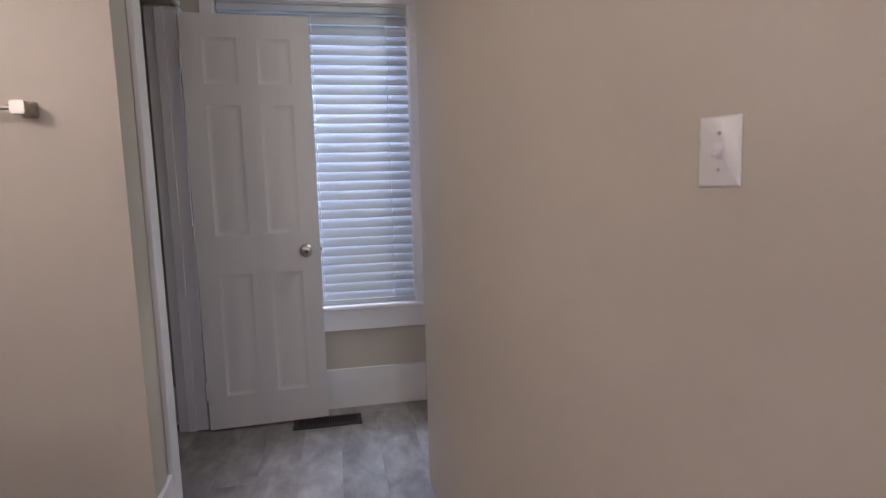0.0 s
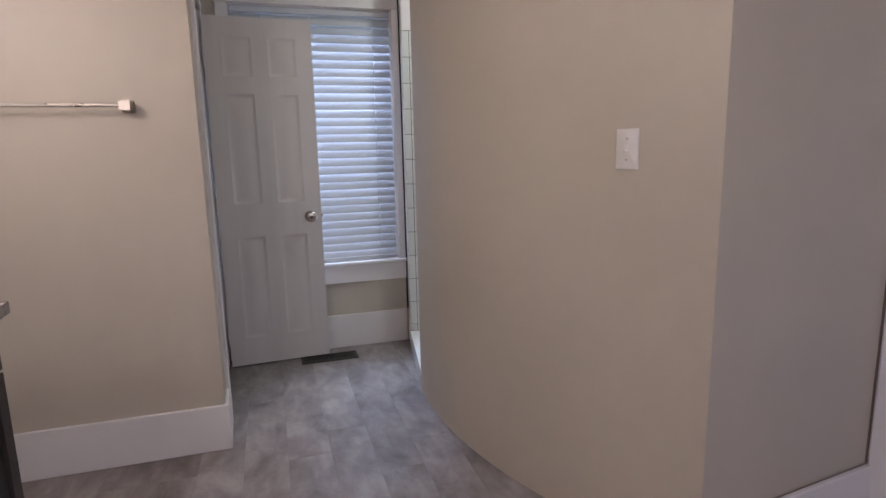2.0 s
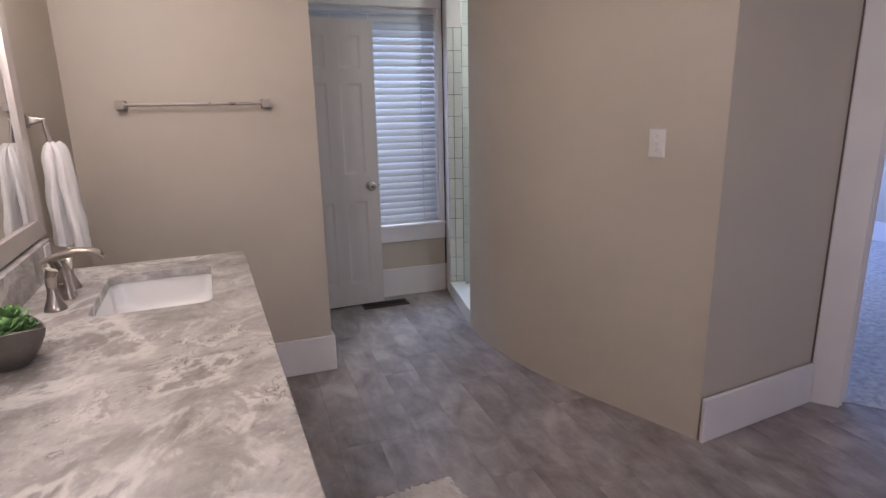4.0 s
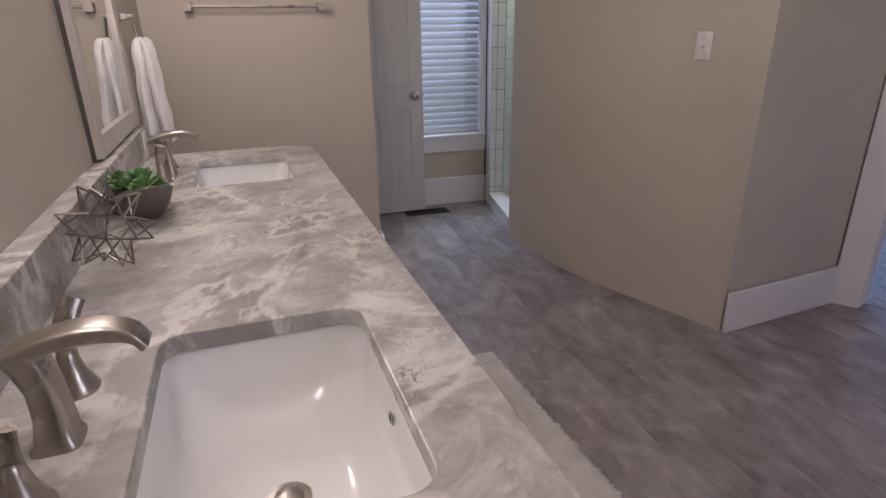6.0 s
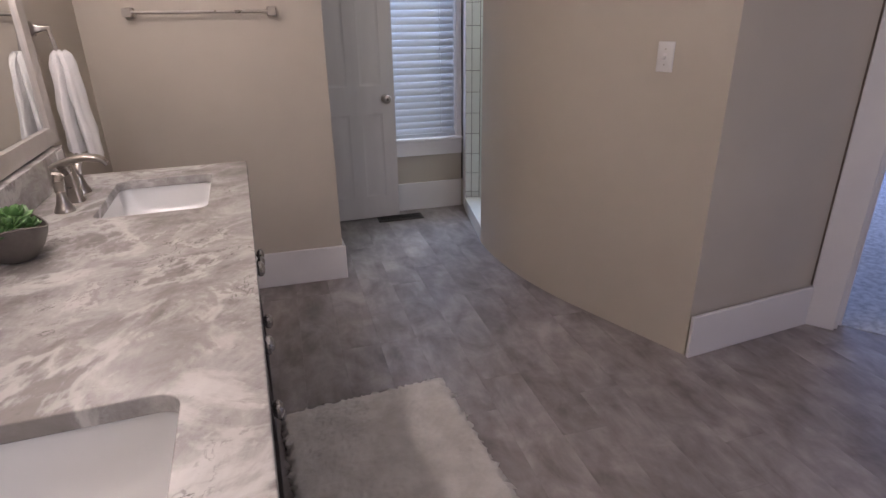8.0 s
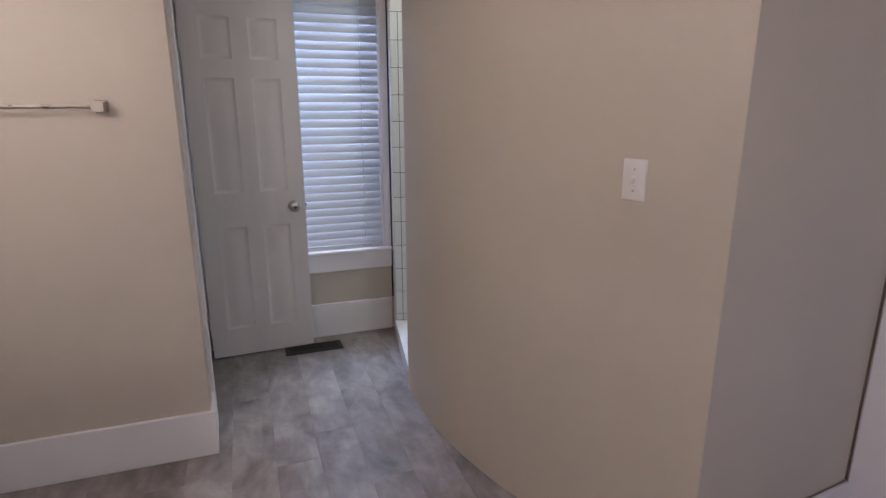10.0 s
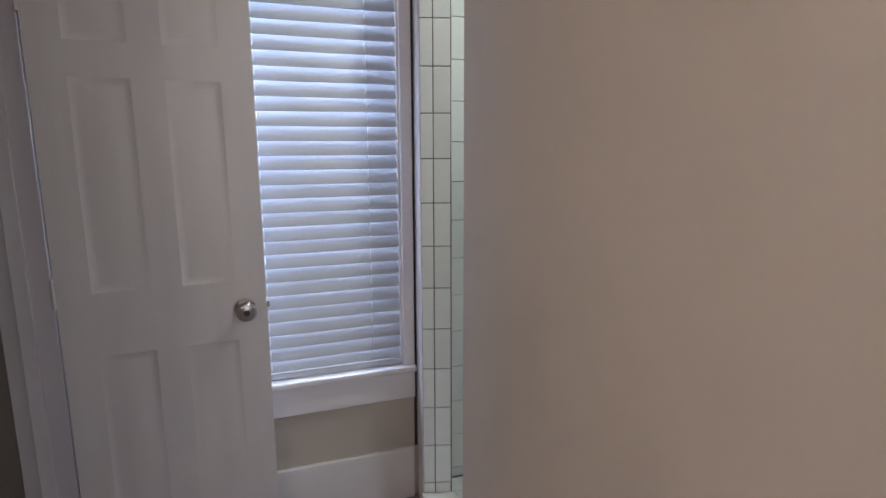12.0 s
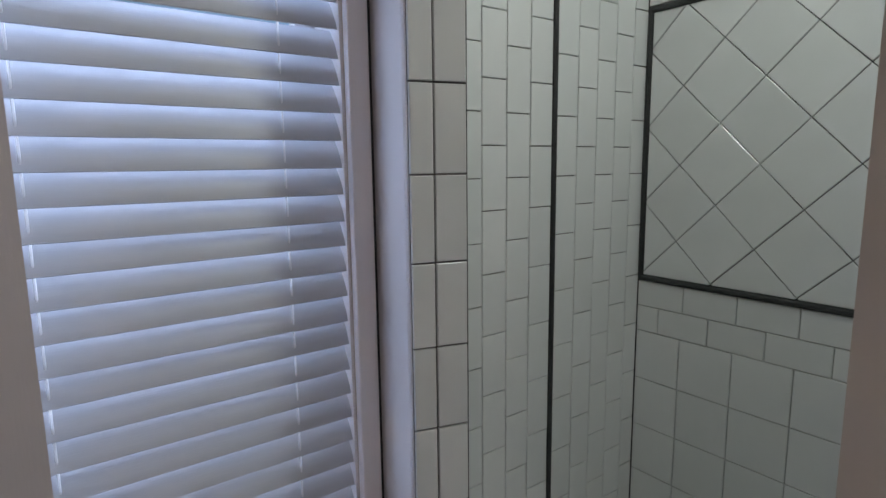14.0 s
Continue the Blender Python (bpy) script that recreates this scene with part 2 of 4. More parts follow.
M_GROUND = material("outside_grass", (0.05, 0.08, 0.03), (0.09, 0.12, 0.05), 1.5, 0.95)


def plain_glass(name, tint):
    m = bpy.data.materials.new(name)
    m.use_nodes = True
    b = m.node_tree.nodes["Principled BSDF"]
    b.inputs["Base Color"].default_value = (*tint, 1)
    b.inputs["Roughness"].default_value = 0.0
    b.inputs["Transmission Weight"].default_value = 1.0
    b.inputs["IOR"].default_value = 1.45
    return m


def mirror_material():
    m = bpy.data.materials.new("silvered_mirror")
    m.use_nodes = True
    b = m.node_tree.nodes["Principled BSDF"]
    b.inputs["Base Color"].default_value = (0.88, 0.89, 0.88, 1)
    b.inputs["Metallic"].default_value = 1.0
    b.inputs["Roughness"].default_value = 0.015
    return m


M_BROWN = material("dark_brown_strip", (0.17, 0.13, 0.105), (0.22, 0.17, 0.14), 9, 0.6, stretch=(4, 4, 0.5))
M_GLASS = plain_glass("window_glass", (0.95, 0.98, 0.97))
M_MIRROR = mirror_material()


def let_light_through(m, share, colour):
    """Mixes a translucent layer into a thin material."""
    nt = m.node_tree
    out = nt.nodes["Material Output"]
    t = nt.nodes.new("ShaderNodeBsdfTranslucent")
    t.inputs["Color"].default_value = (*colour, 1)
    mix = nt.nodes.new("ShaderNodeMixShader")
    mix.inputs["Fac"].default_value = share
    nt.links.new(nt.nodes["Principled BSDF"].outputs["BSDF"], mix.inputs[1])
    nt.links.new(t.outputs["BSDF"], mix.inputs[2])
    nt.links.new(mix.outputs["Shader"], out.inputs["Surface"])


let_light_through(M_SLAT, 0.075, (0.80, 0.84, 0.92))
let_light_through(M_CORD, 0.65, (0.95, 0.95, 0.95))

# ---- mesh helpers ----


def part(name, bm, mat, parent=None, label="", smooth=False, bevel=0.0, kind="", sharp=40):
    """Links a bmesh as one mesh object, under a thing or a part where one is given."""
    bmesh.ops.recalc_face_normals(bm, faces=bm.faces)
    me = bpy.data.meshes.new(name)
    if bevel:
        es = [e for e in bm.edges if len(e.link_faces) == 2 and e.calc_face_angle(0) > radians(35)]
        bmesh.ops.bevel(bm, geom=es, offset=bevel, segments=2, affect="EDGES", profile=0.5, clamp_overlap=True)
    bm.to_mesh(me)
    bm.free()
    if smooth or bevel:
        me.polygons.foreach_set("use_smooth", [True] * len(me.polygons))
        me.set_sharp_from_angle(angle=radians(sharp if smooth else 18))
    me.materials.append(mat)
    ob = new(name, me)
    if parent is not None:
        ob.parent = parent
    if label:
        ob["label"] = label
    if kind:
        ob["kind"] = kind
    return ob


def empty(name, m, label, category, group="", kind=""):
    ob = new(name)
    ob.matrix_world = m
    ob.empty_display_size = 0.05
    return tagged(ob, label, category, group, kind)


def box(bm, x0, x1, y0, y1, z0, z1):
    v = [bm.verts.new((x, y, z)) for z in (z0, z1) for x, y in ((x0, y0), (x1, y0), (x1, y1), (x0, y1))]
    for f in ((0, 3, 2, 1), (4, 5, 6, 7), (0, 1, 5, 4), (1, 2, 6, 5), (2, 3, 7, 6), (3, 0, 4, 7)):
        bm.faces.new([v[i] for i in f])
    return bm


def boxes(*sizes):
    bm = bmesh.new()
    for s in sizes:
        box(bm, *s)
    return bm


def prism(pts, z0, z1, bm=None):
    bm = bm or bmesh.new()
    lo = [bm.verts.new((x, y, z0)) for x, y in pts]
    hi = [bm.verts.new((x, y, z1)) for x, y in pts]
    k = len(pts)
    bm.faces.new(lo[::-1])
    bm.faces.new(hi)
    for i in range(k):
        bm.faces.new((lo[i], lo[(i + 1) % k], hi[(i + 1) % k], hi[i]))
    return bm


def loft(rings, cap0=True, cap1=True, bm=None):
    bm = bm or bmesh.new()
    vs = [[bm.verts.new(p) for p in r] for r in rings]
    k = len(rings[0])
    for a, b in zip(vs, vs[1:]):
        for i in range(k):
            bm.faces.new((a[i], a[(i + 1) % k], b[(i + 1) % k], b[i]))
    if cap0:
        bm.faces.new(vs[0][::-1])
    if cap1:
        bm.faces.new(vs[-1])
    return bm


def lathe(profile, k=24, bm=None, at=(0, 0, 0)):
    """Turns (radius, height) pairs about z."""
    return loft([[(at[0] + r * math.cos(2 * math.pi * i / k), at[1] + r * math.sin(2 * math.pi * i / k), at[2] + z) for i in range(k)] for r, z in profile], bm=bm)


def round_rect(cx, cy, w, h, r, z, seg=6):
    pts = []
    for sx, sy, a0 in ((1, 1, 0), (-1, 1, 90), (-1, -1, 180), (1, -1, 270)):
        for i in range(seg + 1):
            a = radians(a0 + 90 * i / seg)
            pts.append((cx + sx * (w / 2 - r) + r * math.cos(a), cy + sy * (h / 2 - r) + r * math.sin(a), z))
    return pts


def tube(path, radii, k=10, bm=None, flat=1.0, up=(0, 0, 1)):
    """A round or flattened bar along a path, capped."""
    pts = [Vector(p) for p in path]
    if not isinstance(radii, (list, tuple)):
        radii = [radii] * len(pts)
    rings = []
    for i, p in enumerate(pts):
        d = (pts[min(i + 1, len(pts) - 1)] - pts[max(i - 1, 0)]).normalized()
        side = d.cross(Vector(up))
        if side.length < 1e-3:
            side = d.cross(Vector((0, 1, 0)))
        side.normalize()
        top = side.cross(d).normalized()
        rings.append([tuple(p + side * (radii[i] * math.cos(2 * math.pi * j / k)) + top * (radii[i] * flat * math.sin(2 * math.pi * j / k))) for j in range(k)])
    return loft(rings, bm=bm)


def curve_points(ctrl, n=14):
    """A smooth line through control points (Catmull-Rom)."""
    p = [Vector(c) for c in ctrl]
    p = [2 * p[0] - p[1]] + p + [2 * p[-1] - p[-2]]
    out = []
    for a, b, c, d in zip(p, p[1:], p[2:], p[3:]):
        for i in range(n):
            t = i / n
            out.append(0.5 * (2 * b + (c - a) * t + (2 * a - 5 * b + 4 * c - d) * t * t + (3 * b - a - 3 * c + d) * t ** 3))
    out.append(p[-2])
    return out


def strip(a, b, t):
    """The four corners of a wall from a to b, t thick to its left side (a negative t: right)."""
    a, b = Vector(a), Vector(b)
    d = (b - a).normalized()
    n = Vector((-d.y, d.x)) * t
    return [tuple(a), tuple(b), tuple(b + n), tuple(a + n)]


# ---- plan ----
H = 2.50
WIN_Y = 3.30          # face of the window wall
TOWEL_Y = 2.166       # face of the towel-bar wall
CLOSET_X = -0.045     # face of the short wall with the closet doorway
SHOWER_Y = 3.34       # tile plane behind the shower
SHOWER_X = 1.99       # side wall of the shower
CORNER = Vector((1.318, 0.862))       # end of the curved wall
TURN = radians(3.2)
VAN = Vector((-1.062, 1.315, 0))      # back far corner of the vanity
VANITY = pose(*VAN, 0, 0, math.degrees(TURN))


def left_wall_x(y):
    return VAN.x - 0.03 - math.tan(TURN) * (y - VAN.y)


def cq(d0, d1, y0, y1):
    """Corners of a piece of the closet wall, d metres out of its face."""
    return [(CLOSET_X - 0.054 * (y - TOWEL_Y) + d, y) for d, y in ((d0, y0), (d0, y1), (d1, y1), (d1, y0))]


def structure(name, bm, mat, label, category="wall", smooth=False, bevel=0.0):
    return tagged(part(name, bm, mat, None, smooth=smooth, bevel=bevel), label, category, "", "structure")


# curved wall: straight from the corner, then an arc
STEP = 1.668 / 34
heading, place, CURVE = radians(22.8), CORNER.copy(), [CORNER.copy()]
for i in range(34):
    s = i * STEP
    if s >= 0.60:
        heading = radians(22.8 - 27.0 * (s - 0.60 + STEP / 2) / 1.075)
    place = place + Vector((-math.sin(heading), math.cos(heading))) * STEP
    CURVE.append(place.copy())
INNER = []
for i, p in enumerate(CURVE):
    d = (CURVE[min(i + 1, 34)] - CURVE[max(i - 1, 0)]).normalized()
    INNER.append(p + Vector((d.y, -d.x)) * 0.125)
WALL_END = CURVE[-1]

wall = bmesh.new()
lo = [[wall.verts.new((p.x, p.y, z)) for p in CURVE] for z in (0, H)]
inn = [[wall.verts.new((p.x, p.y, z)) for p in INNER] for z in (0, H)]
for i in range(34):
    wall.faces.new((lo[0][i], lo[0][i + 1], lo[1][i + 1], lo[1][i]))
    wall.faces.new((inn[0][i + 1], inn[0][i], inn[1][i], inn[1][i + 1]))
    for j in (0, 1):
        wall.faces.new((lo[j][i], lo[j][i + 1], inn[j][i + 1], inn[j][i]))
for i in (0, 34):
    wall.faces.new((lo[0][i], inn[0][i], inn[1][i], lo[1][i]))
structure("wall_curved", wall, M_WALL, "curved greige painted wall without baseboard", smooth=True)

DOORWAY = Vector((2.075, 0.945))
ALONG = Vector((0.61, -0.79)).normalized()
OUT = Vector((-ALONG.y, ALONG.x))     # towards the next room


def dw(u, v):
    p = DOORWAY + ALONG * u + OUT * v
    return (p.x, p.y)


structure("wall_right", prism([tuple(INNER[0]), tuple(CORNER), dw(0, 0), dw(0, 0.12), (2.16, 1.08), (1.44, 1.0)], 0, H), M_WALL, "greige painted wall with white baseboard")
structure("wall_doorway", prism([dw(0.86, 0), dw(1.25, 0), dw(1.25, 0.12), dw(0.86, 0.12)], 0, H), M_WALL, "greige painted wall beside the doorway")
structure("wall_doorway_head", prism([dw(0.0, 0), dw(0.86, 0), dw(0.86, 0.12), dw(0.0, 0.12)], 2.06, H), M_WALL, "greige painted wall above the doorway")
end = dw(1.25, 0)
structure("wall_east", boxes((end[0], end[0] + 0.12, -2.1, end[1], 0, H)), M_WALL, "greige painted wall behind the doorway")
# the opening in this unseen wall is made up to hold the fill lamp
structure("wall_south", boxes((-1.2, 0.7, -2.22, -2.1, 0, H), (1.9, end[0] + 0.12, -2.22, -2.1, 0, H), (0.7, 1.9, -2.22, -2.1, 0, 1.05), (0.7, 1.9, -2.22, -2.1, 2.15, H)), M_WALL, "greige painted unseen end wall with an opening added for the fill lamp")
y0, y1 = -2.1, TOWEL_Y + 0.12
structure("wall_left", prism([(left_wall_x(y0), y0), (left_wall_x(y1), y1), (left_wall_x(y1) - 0.12, y1), (left_wall_x(y0) - 0.12, y0)], 0, H), M_WALL, "greige painted wall behind the vanity")
structure("wall_towel", boxes((left_wall_x(TOWEL_Y), CLOSET_X, TOWEL_Y, TOWEL_Y + 0.12, 0, H)), M_WALL, "greige painted wall with the towel bar")
structure("wall_closet_near", prism(cq(0, -0.135, TOWEL_Y + 0.12, 2.43), 0, H), M_WALL, "greige painted short wall beside a closet doorway")
structure("wall_closet_head", prism(cq(0, -0.135, 2.43, 3.20), 2.07, H), M_WALL, "greige painted wall above the closet doorway")
structure("wall_closet_far", prism(cq(0, -0.135, 3.20, WIN_Y), 0, H), M_WALL, "greige painted short wall beside the window")
structure("closet_shell", boxes((-1.25, -1.2, TOWEL_Y + 0.12, WIN_Y, 0, H)), M_WALL, "plain closet back wall")
# window wall with the window opening
WX0, WX1, WZ0, WZ1 = 0.045, 0.997, 0.571, 2.125
structure("wall_window", boxes((-1.25, WX0, WIN_Y, WIN_Y + 0.15, 0, H), (WX0, WX1, WIN_Y, WIN_Y + 0.15, 0, WZ0 - 0.012), (WX0, WX1, WIN_Y, WIN_Y + 0.15, WZ1, H), (WX1, 1.20, WIN_Y, WIN_Y + 0.15, 0, H)), M_WALL, "greige painted outer wall with a window")
structure("shower_back_wall", boxes((1.20, SHOWER_X + 0.12, SHOWER_Y + 0.008, WIN_Y + 0.15, 0, H)), M_GROUT, "shower back wall under white tiles")
structure("shower_side_wall", boxes((SHOWER_X + 0.008, SHOWER_X + 0.12, 1.16, SHOWER_Y + 0.008, 0, H)), M_GROUT, "shower side wall under white tiles")
structure("shower_end_wall", boxes((1.36, SHOWER_X + 0.008, 1.16, 1.26, 0, H)), M_TILE, "white shower end wall")
structure("ceiling", prism([(-1.4, -2.3), (3.1, -2.3), (3.1, 0.4), (2.3, 1.15), (2.15, 3.5), (-1.4, 3.5)], H, H + 0.1), M_CEIL, "flat white ceiling", "ceiling")
structure("floor", prism([(-1.4, -2.3), (3.0, -2.3), (3.0, -0.1), dw(0.86, 0.06), dw(0, 0.06), (2.15, 3.45), (-1.4, 3.45)], -0.15, -0.008), M_GAP, "weathered grey wood-look plank floor", "floor")
structure("shower_floor", prism([(1.06, 3.33), (1.0, 2.5), (1.05, 2.0), (1.3, 1.3), (1.98, 1.27), (1.98, 3.33)], -0.005, 0.012), M_TILE, "white tiled shower floor", "floor")
# next room
structure("next_room_floor", prism([dw(0.0, 0.06), dw(0.86, 0.06), (3.0, -1.5), (5.75, -1.5), (5.75, 4.0), (2.2, 4.0), (2.2, 1.1)], -0.15, 0.004), M_CARPET, "grey carpet floor in daylight", "floor")
structure("next_room_east_wall", boxes((5.75, 5.87, -1.5, 4.0, 0, H)), M_WALL, "grey wall of the next room")
structure("next_room_baseboard", boxes((5.73, 5.75, -1.5, 4.0, 0.004, 0.2)), M_TRIM, "white baseboard of the next room", "baseboard")
structure("next_room_south_wall", boxes((3.0, 5.87, -1.62, -1.5, 0, H)), M_WALL, "grey wall of the next room")
structure("next_room_north_wall", boxes((2.13, 3.8, 4.0, 4.12, 0, H), (5.4, 5.87, 4.0, 4.12, 0, H), (3.8, 5.4, 4.0, 4.12, 0, 0.7), (3.8, 5.4, 4.0, 4.12, 2.3, H)), M_WALL, "wall of the next room with a window")
structure("next_room_west_wall", boxes((2.11, 2.15, 1.1, 4.12, 0, H)), M_WALL, "grey wall of the next room")
structure("next_room_ceiling", prism([(2.16, 1.2), (3.05, 0.3), (3.05, -1.62), (5.87, -1.62), (5.87, 4.12), (2.16, 4.12)], H, H + 0.1), M_CEIL, "white ceiling of the next room", "ceiling")
structure("ground", boxes((-400, 400, 3.6, 800, -0.62, -0.6)), M_GROUND, "grass ground outside", "ground")


# ---- trim ----
def baseboard(a, b, h=0.205, t=0.018, side=1, z=0.0):
    """A tall flat baseboard with an eased top edge from a to b."""
    bm = prism(strip(a, b, t * side), z, z + h)
    return structure("baseboard", bm, M_TRIM, "tall white painted baseboard", "baseboard", bevel=0.004)


baseboard((left_wall_x(TOWEL_Y), TOWEL_Y), (CLOSET_X + 0.018, TOWEL_Y), side=-1)
baseboard(cq(0, 0, TOWEL_Y + 0.001, 2.338)[0], cq(0, 0, TOWEL_Y, 2.338)[1], side=-1)
baseboard((CLOSET_X - 0.06, WIN_Y), (1.035, WIN_Y), h=0.22, side=-1)
baseboard((-1.2, WIN_Y), (CLOSET_X - 0.20, WIN_Y), h=0.20, side=-1)
baseboard(tuple(CORNER + Vector((-0.004, -0.012))), dw(-0.004, -0.02), side=-1)
baseboard((left_wall_x(1.34), 1.34), (left_wall_x(2.16), 2.16), side=-1)
baseboard((left_wall_x(-2.1), -2.1), (left_wall_x(-0.86), -0.86), side=-1)


def casing(name, quad, z0, z1, label, bevel=0.004):
    return structure(name, prism(quad, z0, z1), M_TRIM, label, "door casing", bevel=bevel)


def dq(u0, u1, v0, v1):
    return [dw(u0, v0), dw(u1, v0), dw(u1, v1), dw(u0, v1)]


# thin dark brown line along the outer side of the casing
structure("trim_strip", prism(dq(-0.014, -0.001, -0.014, 0.0), 0.206, 2.17), M_BROWN, "narrow dark brown strip beside the door casing", "trim")
casing("door_casing", dq(0.0, 0.128, -0.026, 0.0), 0, 2.17, "white flat door casing beside the next room")
casing("door_casing", dq(0.855, 0.97, -0.02, 0.0), 0, 2.17, "white flat door casing beside the next room")
casing("door_casing", dq(0.128, 0.855, -0.02, 0.0), 2.06, 2.17, "white flat casing over the doorway")
casing("door_jamb", dq(0.112, 0.140, 0.001, 0.125), 0, 2.06, "white door jamb")
casing("door_jamb", dq(0.845, 0.86, 0.001, 0.125), 0, 2.06, "white door jamb")
casing("door_stop", dq(0.140, 0.154, 0.05, 0.095), 0, 2.05, "white door stop strip")
# closet doorway trim
def closet_trim(name, d0, d1, y0, y1, z0, z1, label, bevel):
    structure(name, prism(cq(d0, d1, y0, y1), z0, z1), M_TRIM, label, "door casing", bevel=bevel)


closet_trim("closet_casing", 0.02, 0.0, 2.34, 2.445, 0, 2.16, "white flat closet door casing", 0.004)
closet_trim("closet_casing", 0.02, 0.0, 2.445, 3.19, 2.055, 2.16, "white flat casing over the closet doorway", 0.004)
closet_trim("closet_jamb", 0.0, -0.140, 2.431, 2.45, 0, 2.055, "white closet door jamb", 0.002)
closet_trim("closet_jamb", -0.001, -0.140, 3.180, 3.199, 0, 2.055, "white closet door jamb", 0.002)
closet_trim("closet_stop", -0.055, -0.095, 3.168, 3.180, 0, 2.05, "white closet door stop", 0.002)
closet_trim("closet_casing", 0.016, 0.0, 3.192, 3.279, 0.221, 2.055, "white flat closet door casing beside the window", 0.004)

# ---- window ----


def window_unit():
    w = empty("window_1", pose(0, 0, 0), "white framed window behind closed blinds", "window", kind="structure")
    y = WIN_Y
    part("casing_left", boxes((WX0 - 0.062, WX0, y - 0.02, y, WZ0, WZ1)), M_TRIM, w, bevel=0.003)
    part("casing_right", boxes((WX1, WX1 + 0.043, y - 0.02, y, WZ0, WZ1)), M_TRIM, w, bevel=0.003)
    part("casing_head", boxes((WX0 - 0.07, WX1 + 0.042, y - 0.022, y, WZ1, WZ1 + 0.10)), M_TRIM, w, bevel=0.003)
    part("window_sill", boxes((WX0 - 0.08, WX1 + 0.047, y - 0.040, y + 0.09, WZ0 - 0.024, WZ0)), M_TRIM, w, bevel=0.007)
    part("apron", boxes((WX0 - 0.06, WX1 + 0.044, y - 0.018, y, WZ0 - 0.137, WZ0 - 0.024)), M_TRIM, w, bevel=0.003)
    part("reveal", boxes((WX0, WX0 + 0.006, y, y + 0.15, WZ0, WZ1), (WX1 - 0.006, WX1, y, y + 0.15, WZ0, WZ1), (WX0, WX1, y, y + 0.15, WZ1 - 0.006, WZ1)), M_TRIM, w)
    yy = y + 0.105
    s = part("sash", boxes((WX0 + 0.006, WX0 + 0.045, yy, yy + 0.03, WZ0, WZ1), (WX1 - 0.045, WX1 - 0.006, yy, yy + 0.03, WZ0, WZ1), (WX0 + 0.045, WX1 - 0.045, yy, yy + 0.03, WZ0, WZ0 + 0.05), (WX0 + 0.045, WX1 - 0.045, yy, yy + 0.03, WZ1 - 0.045, WZ1)), M_TRIM, w)
    g = part("pane", boxes((WX0 + 0.045, WX1 - 0.045, yy + 0.013, yy + 0.017, WZ0 + 0.05, WZ1 - 0.045)), M_GLASS, s)
    g.visible_shadow = False
    return w


window_unit()
# shade of the narrow gap beside the stub, put in as a black strip
structure("gap_shade", boxes((WX1 + 0.0435, 1.066, WIN_Y - 0.006, WIN_Y, 0.22, 2.23)), M_PENCIL, "narrow black strip for the shade in the gap between casing and shower", "trim")


def slat_mesh(width, length, tilt):
    """A curved blind slat, its room-side edge turned down."""
    rings = []
    top, low = [], []
    for i in range(7):
        s = -0.5 + i / 6
        crown = 0.0036 * (1 - 4 * s * s)
        top.append((s * width, crown + 0.0012))
        low.append((s * width, crown - 0.0012))
    outline = top + low[::-1]
    c, sn = math.cos(tilt), math.sin(tilt)
    bm = bmesh.new()
    for x in (0, length):
        rings.append([(x, a * c - b * sn, a * sn + b * c) for a, b in outline])
    return loft(rings, bm=bm)


def window_blind():
    x0, x1, y = WX0 + 0.012, WX1 - 0.003, WIN_Y + 0.024
    b = empty("window_blind", pose(x0, y, 0), "white horizontal slat blind, closed, in the window", "blind")
    ln = x1 - x0
    part("headrail", boxes((0, ln, -0.020, 0.026, 2.084, 2.118)), M_SLAT, b, bevel=0.003)
    first = part("slat", slat_mesh(0.0625, ln, radians(59)), M_SLAT, b, smooth=True)
    zs = [0.6185 + i * 0.0494 for i in range(30)]
    first.location = (0, 0, zs[0])
    for i, z in enumerate(zs[1:]):
        o = new("slat", first.data)
        o.parent = b
        o.location = (0, random.uniform(-0.001, 0.001), z + random.uniform(-0.0006, 0.0006))
        o.rotation_euler = (radians(random.uniform(-0.5, 0.5)), radians(random.uniform(-0.12, 0.12)), 0)
    part("bottom_rail", boxes((0, ln, -0.020, 0.020, 0.5715, 0.599)), M_SLAT, b, bevel=0.004)
    for u in (0.18, ln / 2 - 0.02, ln - 0.112):
        bm = tube([(u, -0.0105, 0.59), (u, -0.0105, 2.07)], 0.0022, 6)
        part("lift_cord", bm, M_CORD, b)
    return b


window_blind()


# ---- closet door ----
def panel_field(bm, x0, x1, z0, z1, y):
    """A raised panel: sunk moulding and a lifted field on the face at y."""
    steps = ((0.0, 0.0), (0.006, 0.0022), (0.014, 0.0042), (0.024, 0.0040), (0.048, 0.0014))
    rings = [[(x0 + d, y + q, z0 + d), (x1 - d, y + q, z0 + d), (x1 - d, y + q, z1 - d), (x0 + d, y + q, z1 - d)] for d, q in steps]
    return loft(rings, cap0=False, bm=bm)


